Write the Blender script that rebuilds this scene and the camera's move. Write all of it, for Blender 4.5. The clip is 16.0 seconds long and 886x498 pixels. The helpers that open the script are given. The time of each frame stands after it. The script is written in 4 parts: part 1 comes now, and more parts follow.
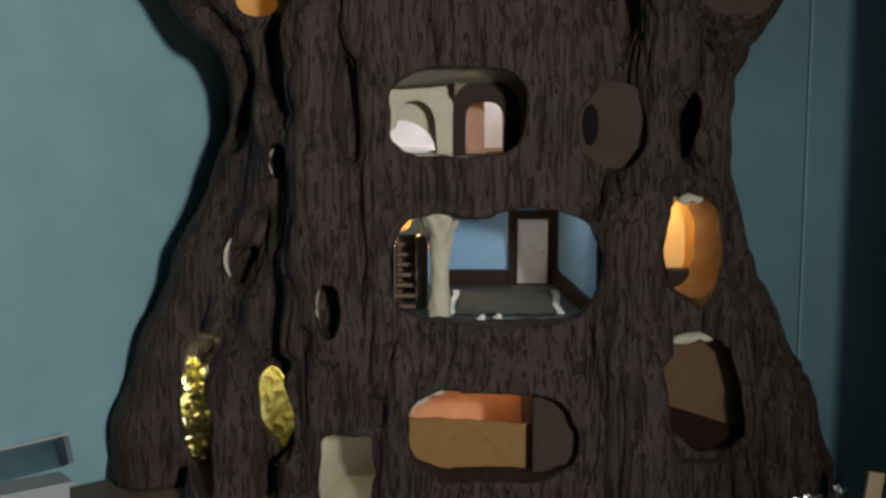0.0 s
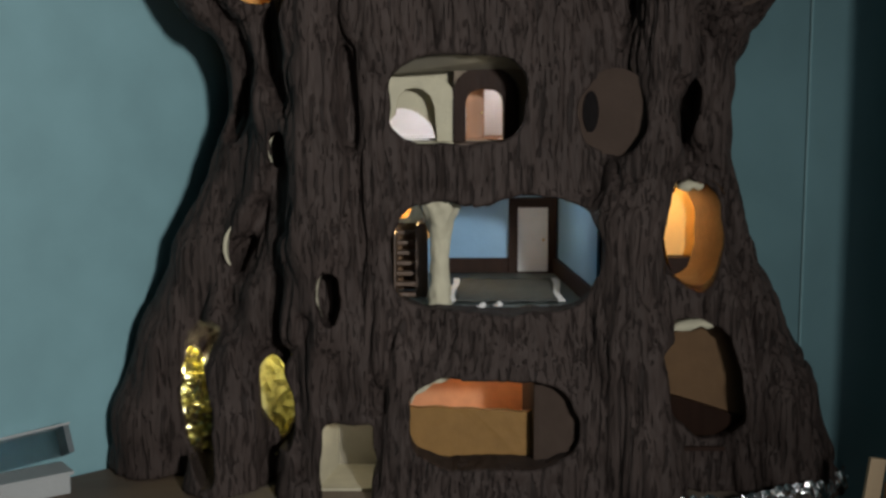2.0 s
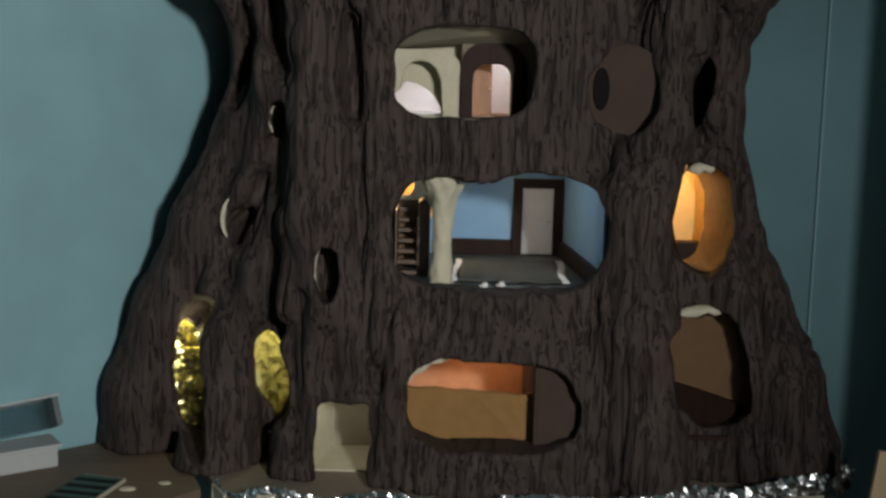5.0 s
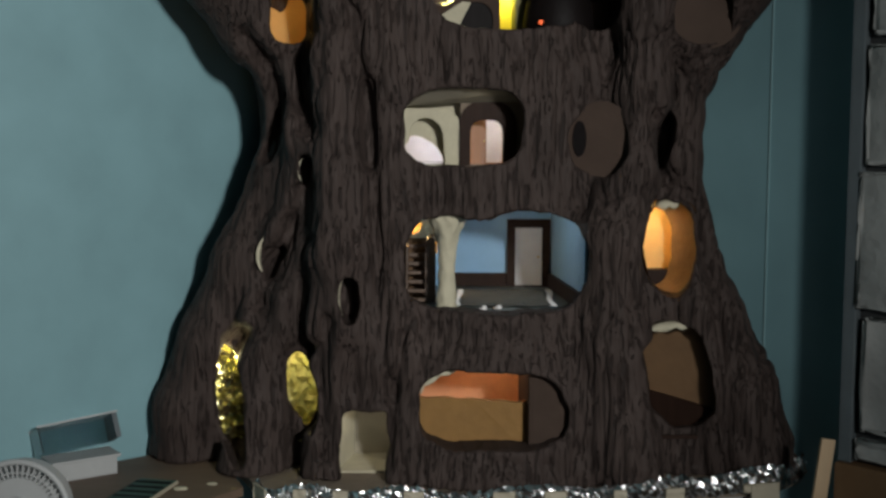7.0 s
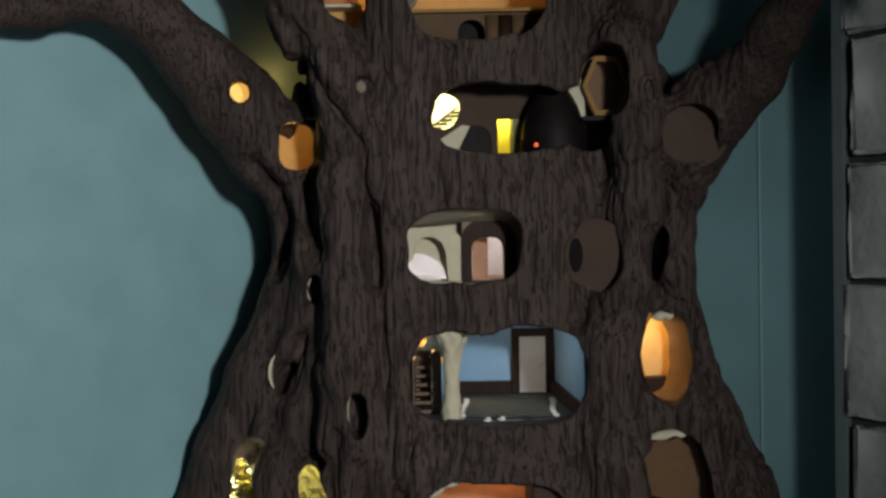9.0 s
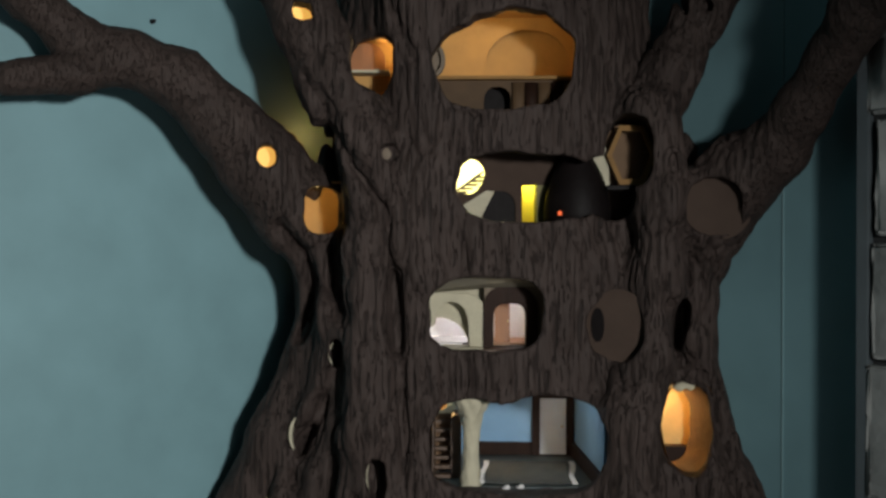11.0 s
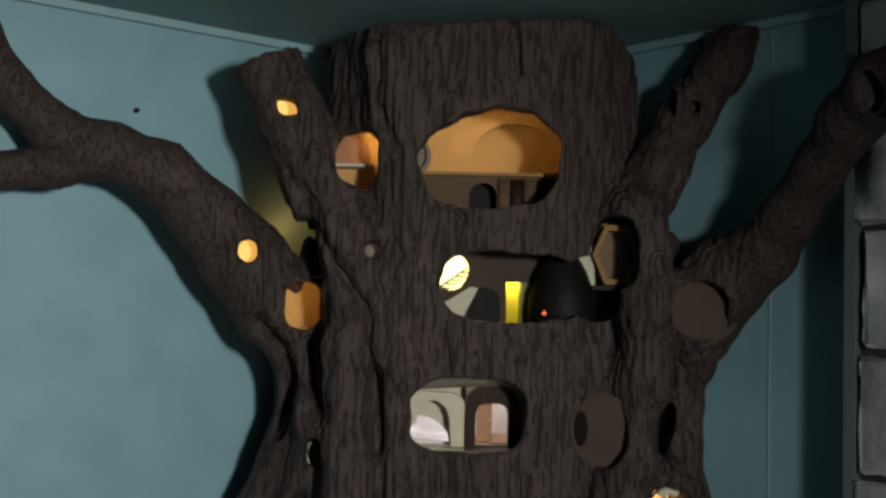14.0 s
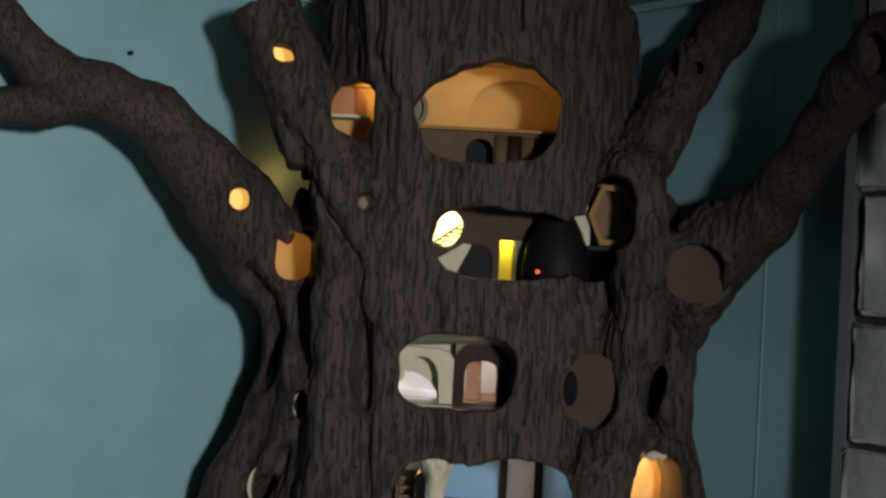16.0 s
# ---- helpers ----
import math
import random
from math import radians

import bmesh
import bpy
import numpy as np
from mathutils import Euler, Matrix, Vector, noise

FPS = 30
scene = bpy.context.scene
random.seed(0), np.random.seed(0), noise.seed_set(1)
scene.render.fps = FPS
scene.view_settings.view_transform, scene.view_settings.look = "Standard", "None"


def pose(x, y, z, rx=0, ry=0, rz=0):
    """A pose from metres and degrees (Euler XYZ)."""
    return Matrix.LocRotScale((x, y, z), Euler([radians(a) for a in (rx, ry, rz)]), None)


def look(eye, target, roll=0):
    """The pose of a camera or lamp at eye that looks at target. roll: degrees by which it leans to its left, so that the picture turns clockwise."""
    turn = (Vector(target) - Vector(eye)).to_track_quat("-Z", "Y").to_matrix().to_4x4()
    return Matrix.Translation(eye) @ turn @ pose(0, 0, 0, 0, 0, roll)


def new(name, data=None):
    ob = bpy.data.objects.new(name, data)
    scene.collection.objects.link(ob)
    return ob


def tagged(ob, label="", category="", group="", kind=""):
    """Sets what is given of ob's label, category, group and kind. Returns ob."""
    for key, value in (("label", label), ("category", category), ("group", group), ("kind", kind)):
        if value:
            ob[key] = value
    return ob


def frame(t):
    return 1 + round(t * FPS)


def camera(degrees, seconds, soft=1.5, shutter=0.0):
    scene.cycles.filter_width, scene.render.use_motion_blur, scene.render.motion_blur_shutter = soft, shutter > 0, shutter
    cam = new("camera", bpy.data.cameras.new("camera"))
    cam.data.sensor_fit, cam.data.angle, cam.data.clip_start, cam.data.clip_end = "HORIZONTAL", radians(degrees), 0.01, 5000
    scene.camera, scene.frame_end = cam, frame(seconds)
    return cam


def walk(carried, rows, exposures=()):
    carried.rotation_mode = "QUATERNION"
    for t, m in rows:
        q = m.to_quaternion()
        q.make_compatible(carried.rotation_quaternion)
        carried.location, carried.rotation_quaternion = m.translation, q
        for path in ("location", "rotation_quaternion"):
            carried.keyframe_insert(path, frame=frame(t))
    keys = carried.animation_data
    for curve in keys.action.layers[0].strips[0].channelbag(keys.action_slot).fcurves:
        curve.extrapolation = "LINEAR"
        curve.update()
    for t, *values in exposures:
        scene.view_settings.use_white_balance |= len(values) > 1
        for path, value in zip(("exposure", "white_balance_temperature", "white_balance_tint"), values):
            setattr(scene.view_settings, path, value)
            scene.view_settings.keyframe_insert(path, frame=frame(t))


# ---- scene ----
cam = camera(42.0, 16.0, soft=2.8)
METRES, EYE, TILT, LEAN, TURN = 1.15, 1.45, -7.3, 0.0, 0.0
ROWS = [
    (0.0, 0.0, 0.0, 0.0, 0.0, 0.0, -0.0),
    (0.5, 0.0014, -0.0018, -0.0008, -0.35, 0.09, -0.15),
    (1.0, -0.0023, -0.0014, -0.0026, -0.21, 0.07, -0.43),
    (1.5, -0.0026, 0.0044, -0.0049, -0.05, -0.27, -0.0),
    (2.0, -0.0014, 0.0048, -0.0075, -0.03, -0.4, 0.2),
    (2.5, -0.0028, 0.015, 0.0043, -0.05, -0.25, -1.7),
    (3.0, 0.0108, 0.0509, 0.0071, 0.73, 0.6, -0.69),
    (3.5, 0.0103, 0.0864, -0.0004, 0.7, -0.06, -1.45),
    (4.0, 0.0177, 0.1072, -0.0075, 0.21, -0.85, -1.24),
    (6.5, -0.0443, -0.1883, -0.0866, -0.18, 0.3, -1.46),
    (7.0, -0.0249, -0.2864, -0.0952, -0.26, 2.21, -0.23),
    (7.5, -0.0154, -0.3167, -0.0864, -0.24, 2.93, -0.2),
    (8.0, -0.0104, -0.3496, -0.0642, 0.22, 3.68, 0.53),
    (8.5, -0.0022, -0.3785, -0.0477, 0.49, 5.45, 0.91),
    (11.0, 0.0176, -0.413, 0.072, 1.93, 7.17, -0.41),
    (11.5, 0.0021, -0.4207, 0.1017, 2.34, 7.85, -0.44),
    (12.0, 0.0149, -0.4321, 0.1267, 2.29, 9.32, -0.72),
    (12.5, 0.0198, -0.4256, 0.143, 2.05, 9.49, -0.56),
    (13.0, 0.0262, -0.4048, 0.1425, 1.72, 9.02, -0.58),
    (13.5, 0.0255, -0.3923, 0.1547, 1.26, 9.3, -1.75),
    (14.0, 0.0229, -0.3938, 0.1772, 1.12, 9.7, -1.33),
    (14.5, 0.0225, -0.3883, 0.1813, 1.02, 10.25, -1.28),
    (15.0, 0.0269, -0.373, 0.1844, 0.75, 9.95, -1.65),
    (15.5, 0.0315, -0.3601, 0.1711, 0.88, 9.15, -1.86),
    (16.0, 0.0267, -0.3581, 0.1468, 0.59, 8.32, -3.13),
]
walk(cam, [(t, pose(0, 0, EYE, TILT, LEAN, TURN) @ pose(METRES * x, METRES * y, METRES * z, 90 + pitch, roll, yaw)) for t, x, y, z, yaw, pitch, roll in ROWS])

# ---- light ----
world = bpy.data.worlds.new("world")
scene.world = world
world.use_nodes = True
world.node_tree.nodes["Background"].inputs["Color"].default_value = (0.55, 0.7, 0.8, 1)
world.node_tree.nodes["Background"].inputs["Strength"].default_value = 0.02
scene.view_settings.exposure = -0.07


def lamp(name, kind, where, energy, colour, size, target=None):
    data = bpy.data.lights.new(name, kind)
    data.energy, data.color = energy, colour
    if kind == "AREA":
        data.size = size
    else:
        data.shadow_soft_size = size
    ob = new(name, data)
    ob.matrix_world = look(where, target) if target else pose(*where)
    return tagged(ob, kind="structure")


key = lamp("room_lamp", "SPOT", (1.12, -1.15, 1.88), 385, (0.97, 0.97, 0.94), 0.13, (-0.90, 2.3, 1.25))
key.data.spot_size, key.data.spot_blend = radians(67), 1.0
# unseen fill from the front, added to lift the dark lower bark
lamp("fill_light", "AREA", (0.8, -1.3, 0.9), 3.8, (0.95, 0.97, 1.0), 1.0, (0.0, 2.4, 1.3))
lamp("blue_room_lamp", "POINT", (0.12, 2.53, 1.232), 0.40, (0.85, 0.93, 1.0), 0.012)
lamp("stairwell_lamp", "POINT", (-0.095, 2.66, 1.19), 0.6, (1.0, 0.6, 0.25), 0.008)
lamp("egg_room_lamp", "POINT", (0.445, 2.578, 1.235), 0.85, (1.0, 0.84, 0.48), 0.01)
lamp("hall_lamp", "POINT", (0.15, 2.66, 1.49), 0.24, (1.0, 0.92, 0.95), 0.01)
lamp("niche_lamp", "POINT", (-0.02, 2.68, 1.44), 0.36, (0.95, 0.93, 1.0), 0.01)
lamp("arch_room_lamp", "POINT", (0.06, 2.40, 1.470), 0.010, (1.0, 0.9, 0.7), 0.01)
lamp("dome_room_lamp", "POINT", (0.05, 2.49, 2.175), 0.46, (1.0, 0.74, 0.34), 0.03)
lamp("left_limb_lamp", "POINT", (-0.40, 2.46, 1.742), 0.15, (1.0, 0.70, 0.24), 0.008)
lamp("window_lamp", "POINT", (-0.215, 2.49, 2.105), 0.13, (1.0, 0.76, 0.36), 0.008)
lamp("crook_lamp", "POINT", (-0.445, 2.76, 1.905), 0.16, (1.0, 0.50, 0.14), 0.01)
lamp("stair_lamp", "POINT", (-0.02, 2.60, 1.825), 2.6, (1.0, 0.95, 0.55), 0.01)
lamp("yellow_door_lamp", "POINT", (0.15, 2.66, 1.78), 0.5, (1.0, 0.9, 0.2), 0.01)
lamp("root_lamp", "POINT", (-0.33, 2.50, 0.88), 0.28, (1.0, 0.92, 0.5), 0.01)
# unseen lamp added to brighten the gold foil
lamp("foil_fill", "POINT", (-0.545, 2.478, 0.872), 0.22, (1.0, 0.92, 0.5), 0.01)
lamp("porch_lamp", "POINT", (-0.17, 2.43, 0.765), 0.10, (1.0, 0.93, 0.8), 0.006)
lamp("kitchen_lamp", "POINT", (0.02, 2.39, 0.868), 0.05, (1.0, 0.7, 0.4), 0.01)
lamp("kitchen_back_lamp", "POINT", (0.09, 2.55, 0.86), 0.26, (1.0, 0.76, 0.5), 0.008)


# ---- materials ----
def material(name, colour, rough=0.7, metal=0.0, vary=0.25, scale=12.0, stretch=(1, 1, 1), bump=0.3, bump_scale=60.0, depth=0.004, second=None):
    """Two scales of colour variation and a fine relief."""
    m = bpy.data.materials.new(name)
    m.use_nodes = True
    nt = m.node_tree
    b = nt.nodes["Principled BSDF"]
    b.inputs["Roughness"].default_value, b.inputs["Metallic"].default_value = rough, metal
    co = nt.nodes.new("ShaderNodeTexCoord")
    mp = nt.nodes.new("ShaderNodeMapping")
    mp.inputs["Scale"].default_value = stretch
    nt.links.new(co.outputs["Object"], mp.inputs["Vector"])
    n1, n2 = nt.nodes.new("ShaderNodeTexNoise"), nt.nodes.new("ShaderNodeTexNoise")
    n1.inputs["Scale"].default_value, n2.inputs["Scale"].default_value = scale, scale * 0.17
    n1.inputs["Detail"].default_value, n2.inputs["Detail"].default_value = 5, 3
    nt.links.new(mp.outputs[0], n1.inputs["Vector"])
    nt.links.new(co.outputs["Object"], n2.inputs["Vector"])
    add = nt.nodes.new("ShaderNodeMath")
    add.operation = "ADD"
    nt.links.new(n1.outputs["Fac"], add.inputs[0]), nt.links.new(n2.outputs["Fac"], add.inputs[1])
    ramp = nt.nodes.new("ShaderNodeMapRange")
    ramp.inputs["From Min"].default_value, ramp.inputs["From Max"].default_value = 0.65, 1.35
    nt.links.new(add.outputs[0], ramp.inputs["Value"])
    mix = nt.nodes.new("ShaderNodeMix")
    mix.data_type = "RGBA"
    low = second or [c * (1 - vary) for c in colour]
    high = colour if second else [min(1, c * (1 + vary)) for c in colour]
    mix.inputs[6].default_value, mix.inputs[7].default_value = (*low, 1), (*high, 1)
    nt.links.new(ramp.outputs[0], mix.inputs[0])
    nt.links.new(mix.outputs[2], b.inputs["Base Color"])
    if bump:
        n3 = nt.nodes.new("ShaderNodeTexNoise")
        n3.inputs["Scale"].default_value, n3.inputs["Detail"].default_value = bump_scale, 6
        nt.links.new(mp.outputs[0], n3.inputs["Vector"])
        bp = nt.nodes.new("ShaderNodeBump")
        bp.inputs["Strength"].default_value, bp.inputs["Distance"].default_value = bump, depth
        nt.links.new(n3.outputs["Fac"], bp.inputs["Height"])
        nt.links.new(bp.outputs[0], b.inputs["Normal"])
    return m


TEAL = material("teal_wall_paint", (0.20, 0.355, 0.39), 0.55, vary=0.13, scale=6, bump=0.15, bump_scale=120, depth=0.002)
CEIL = material("teal_ceiling_paint", (0.17, 0.27, 0.28), 0.7, vary=0.08, scale=5, bump=0.1, bump_scale=90)
COVE = material("pale_teal_trim", (0.24, 0.38, 0.40), 0.5, vary=0.08)
FLOORM = material("dark_floor", (0.10, 0.08, 0.07), 0.6, vary=0.3)
BARK = material("bark", (0.053, 0.039, 0.0345), 0.62, vary=0.26, scale=34, stretch=(1, 1, 0.2), bump=0)


def crackle(m, upright=1.0, crack_shade=0.5):
    """Short upright cracks cut into rough ridges, at two sizes, in relief and with their shade painted into the colour.
    """
    nt = m.node_tree
    b = nt.nodes["Principled BSDF"]
    co = nt.nodes.new("ShaderNodeTexCoord")

    def calc(op, a, c):
        n = nt.nodes.new("ShaderNodeMath")
        n.operation = op
        for socket, v in zip(n.inputs, (a, c)):
            if isinstance(v, float):
                socket.default_value = v
            else:
                nt.links.new(v, socket)
        return n.outputs[0]

    def grain(size, squeeze, low, high, detail):
        mp, n, rg = nt.nodes.new("ShaderNodeMapping"), nt.nodes.new("ShaderNodeTexNoise"), nt.nodes.new("ShaderNodeMapRange")
        mp.inputs["Scale"].default_value = (1, 1, min(1, squeeze * upright))
        n.inputs["Scale"].default_value, n.inputs["Detail"].default_value, n.inputs["Distortion"].default_value = size, detail, 0.5
        rg.inputs["From Min"].default_value, rg.inputs["From Max"].default_value = low, high
        rg.interpolation_type = "SMOOTHSTEP"
        nt.links.new(co.outputs["Object"], mp.inputs["Vector"])
        nt.links.new(mp.outputs[0], n.inputs["Vector"])
        nt.links.new(n.outputs["Fac"], rg.inputs["Value"])
        return rg.outputs[0]

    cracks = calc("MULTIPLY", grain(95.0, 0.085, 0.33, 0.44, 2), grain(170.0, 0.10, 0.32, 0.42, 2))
    fibres = grain(130.0, 0.12, 0.3, 0.7, 4)
    height = calc("ADD", calc("MULTIPLY", cracks, 0.9), calc("MULTIPLY", fibres, 0.25))
    bp = nt.nodes.new("ShaderNodeBump")
    bp.inputs["Strength"].default_value, bp.inputs["Distance"].default_value = 0.9, 0.006
    nt.links.new(height, bp.inputs["Height"])
    nt.links.new(bp.outputs[0], b.inputs["Normal"])
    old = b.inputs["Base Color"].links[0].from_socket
    # shade of the cracks multiplied into the base colour
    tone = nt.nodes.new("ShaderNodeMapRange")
    tone.inputs["To Min"].default_value = crack_shade
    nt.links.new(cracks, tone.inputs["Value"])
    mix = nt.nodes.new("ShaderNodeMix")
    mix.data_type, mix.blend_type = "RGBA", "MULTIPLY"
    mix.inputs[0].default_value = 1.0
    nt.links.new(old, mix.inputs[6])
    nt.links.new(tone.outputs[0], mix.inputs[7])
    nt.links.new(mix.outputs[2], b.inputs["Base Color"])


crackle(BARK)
BOUGH = material("bough_bark", (0.053, 0.039, 0.0345), 0.62, vary=0.26, scale=30, bump=0)
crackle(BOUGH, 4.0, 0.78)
BOARD = material("brown_board", (0.125, 0.085, 0.058), 0.6, vary=0.2, scale=20, stretch=(0.2, 1, 1))
CREAM = material("cream_plaster", (0.53, 0.49, 0.36), 0.8, vary=0.12, scale=30, bump=0.5, bump_scale=80)
BLUE = material("blue_paint", (0.20, 0.37, 0.56), 0.6, vary=0.08, scale=20)
WHITE = material("white_paint", (0.75, 0.73, 0.72), 0.5, vary=0.06, scale=30)
DARKWOOD = material("dark_stained_wood", (0.024, 0.012, 0.008), 0.55, vary=0.3, scale=40, stretch=(1, 1, 0.2))
# shade below the gallery put into a darker brown
SHADEBROWN = material("shaded_brown_plaster", (0.085, 0.048, 0.021), 0.75, vary=0.2, scale=25, bump=0.4)
OCHRE = material("ochre_plaster", (0.50, 0.285, 0.09), 0.75, vary=0.12, scale=25, bump=0.4)
ORANGE = material("orange_plaster", (0.66, 0.32, 0.16), 0.75, vary=0.15, scale=25, bump=0.4)
BROWN = material("brown_plaster", (0.15, 0.083, 0.037), 0.7, vary=0.15, scale=25)
# ochre plaster with light and shade put in: AMBER lit, REVEAL shaded
AMBER = material("lit_ochre_plaster", (0.80, 0.52, 0.20), 0.75, vary=0.12, scale=25, bump=0.4)
REVEAL = material("shaded_ochre_plaster", (0.13, 0.066, 0.022), 0.85, vary=0.25, scale=30, bump=0.8, bump_scale=60)
TAN = material("tan_plaster", (0.26, 0.137, 0.037), 0.75, vary=0.15, scale=25, bump=0.4)
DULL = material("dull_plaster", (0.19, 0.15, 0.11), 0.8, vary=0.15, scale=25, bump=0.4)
YELLOW = material("yellow_paint", (0.75, 0.66, 0.16), 0.6, vary=0.08)
PALEYELLOW = material("pale_yellow_paint", (0.8, 0.76, 0.42), 0.6, vary=0.06)
OLIVE = material("olive_paint", (0.16, 0.15, 0.04), 0.6, vary=0.1)
LEMON = material("lemon_lining", (0.62, 0.57, 0.27), 0.45, vary=0.25, scale=40, bump=0.9, bump_scale=45, depth=0.01)
REDWOOD = material("red_brown_wood", (0.30, 0.13, 0.05), 0.45, vary=0.25, scale=30, stretch=(1, 1, 0.15))
STEPWOOD = material("brown_step_wood", (0.12, 0.075, 0.05), 0.5, vary=0.25, scale=40)
# black things; also painted as shade in the niche and doorways
BLACK = material("black_and_painted_shade", (0.008, 0.006, 0.006), 0.55, vary=0.3, scale=30)
BRASS = material("brass", (0.6, 0.42, 0.18), 0.3, 1.0, vary=0.1, bump=0)
EMBER = material("ember", (0.6, 0.1, 0.03), 0.6, bump=0)
EMBER.node_tree.nodes["Principled BSDF"].inputs["Emission Color"].default_value = (1.0, 0.16, 0.05, 1)
EMBER.node_tree.nodes["Principled BSDF"].inputs["Emission Strength"].default_value = 0.8
RUG = material("rug_weave", (0.075, 0.077, 0.07), 0.95, vary=0.2, scale=60, bump=0.8, bump_scale=150)
FOIL = material("silver_foil", (0.8, 0.8, 0.8), 0.22, 1.0, vary=0.05, bump=0.6, bump_scale=90)
GOLD = material("gold_foil", (0.80, 0.74, 0.40), 0.25, 1.0, vary=0.1, bump=0.6, bump_scale=90)
TAPE = material("cream_tape", (0.42, 0.38, 0.29), 0.7, vary=0.12)
PALE = material("pale_grey_laminate", (0.36, 0.37, 0.37), 0.5, vary=0.08)
GREEN = material("dark_green_cover", (0.03, 0.07, 0.05), 0.5, vary=0.2)
MORTAR = material("dark_joint", (0.03, 0.032, 0.033), 0.9, vary=0.3)
STONE = material("grey_painted_stone", (0.30, 0.31, 0.30), 0.85, vary=0.35, scale=9, bump=0.6, bump_scale=30, depth=0.01)
GREYPAINT = material("grey_paint", (0.10, 0.12, 0.13), 0.7, vary=0.2)
SLATWOOD = material("bare_wood", (0.50, 0.36, 0.22), 0.6, vary=0.2, scale=30, stretch=(1, 1, 0.1))
CLEAR = material("clear_plastic", (0.82, 0.91, 0.94), 0.12, vary=0.03, bump=0)
CLEAR.node_tree.nodes["Principled BSDF"].inputs["Transmission Weight"].default_value = 1.0
NICHE = material("smooth_brown_clay", (0.068, 0.047, 0.037), 0.85, vary=0.15, scale=18, bump=0.3)
for m in (DARKWOOD, BLACK, BARK, BOUGH, NICHE):
    m.node_tree.nodes["Principled BSDF"].inputs["Specular IOR Level"].default_value = 0.12
# cream plaster with shade put into its colour
SHADECREAM = material("shaded_cream_plaster", (0.30, 0.27, 0.21), 0.85, vary=0.12, scale=20, bump=0.4)
GLOW = material("glowing_amber_pane", (0.9, 0.6, 0.2), 0.5, bump=0)
GLOW.node_tree.nodes["Principled BSDF"].inputs["Emission Color"].default_value = (1.0, 0.5, 0.1, 1)
GLOW.node_tree.nodes["Principled BSDF"].inputs["Emission Strength"].default_value = 0.85
GREYFLOOR = material("grey_green_floor", (0.06, 0.075, 0.075), 0.4, vary=0.2, scale=30)


# ---- mesh helpers ----
def part(name, bm, mat, parent=None, label="", smooth=False):
    me = bpy.data.meshes.new(name)
    bm.normal_update()
    bm.to_mesh(me)
    bm.free()
    me.materials.append(mat)
    if smooth:
        for p in me.polygons:
            p.use_smooth = True
    ob = new(name, me)
    ob.parent = parent
    if label:
        ob["label"] = label
    return ob


def empty(name, at, label, category, group="", kind=""):
    ob = new(name)
    ob.empty_display_size = 0.02
    ob.location = at
    return tagged(ob, label, category, group, kind)


def block(x0, x1, y0, y1, z0, z1, bevel=0.0, bm=None):
    bm = bm or bmesh.new()
    made = bmesh.ops.create_cube(bm, size=1, matrix=Matrix.LocRotScale(((x0 + x1) / 2, (y0 + y1) / 2, (z0 + z1) / 2), None, (x1 - x0, y1 - y0, z1 - z0)))
    if bevel:
        edges = list({e for v in made["verts"] for e in v.link_edges})
        bmesh.ops.bevel(bm, geom=edges, offset=bevel, segments=2, affect="EDGES", profile=0.7)
    return bm


# ---- the room: a corner behind the tree ----
CX, CY, CEILING = 0.03, 3.28, 2.42
AL, AR = radians(42), radians(48)
U = Vector((-math.cos(AL), -math.sin(AL), 0))
V = Vector((math.cos(AR), -math.sin(AR), 0))
SIZE = 4.4
CORNER = Vector((CX, CY, 0))
ROOM = Matrix(((V.x, -U.x, 0, CX), (V.y, -U.y, 0, CY), (0, 0, 1, 0), (0, 0, 0, 1)))
# in ROOM's axes x runs along the right wall, -y along the left wall


def room_piece(name, mat, x0, x1, y0, y1, z0, z1, label, category, bevel=0.0):
    ob = part(name, block(x0, x1, y0, y1, z0, z1, bevel), mat)
    ob.matrix_world = ROOM
    return tagged(ob, label, category, kind="structure")


room_piece("wall_left", TEAL, -0.1, 0, -SIZE, 0.1, 0, CEILING, "smooth teal painted wall behind the tree", "wall")
room_piece("wall_right", TEAL, 0, SIZE, 0, 0.1, 0, CEILING, "teal painted wall with a pale seam", "wall")
room_piece("wall_near", TEAL, SIZE, SIZE + 0.1, -SIZE, 0.1, 0, CEILING, "plain teal painted wall", "wall")
room_piece("wall_far", TEAL, -0.1, SIZE + 0.1, -SIZE - 0.1, -SIZE, 0, CEILING, "plain teal painted wall", "wall")
room_piece("floor", FLOORM, -0.1, SIZE + 0.1, -SIZE - 0.1, 0.1, -0.1, 0, "dark floor of the room", "floor")
room_piece("ceiling", CEIL, -0.1, SIZE + 0.1, -SIZE - 0.1, 0.1, CEILING, CEILING + 0.1, "dull teal ceiling", "ceiling")
room_piece("trim", COVE, 0.0, 0.022, -SIZE, 0, CEILING - 0.022, CEILING, "pale teal cornice strip along the ceiling", "trim", 0.004)
room_piece("trim", COVE, 0.022, SIZE, -0.022, 0, CEILING - 0.022, CEILING, "pale teal cornice strip along the ceiling", "trim", 0.004)


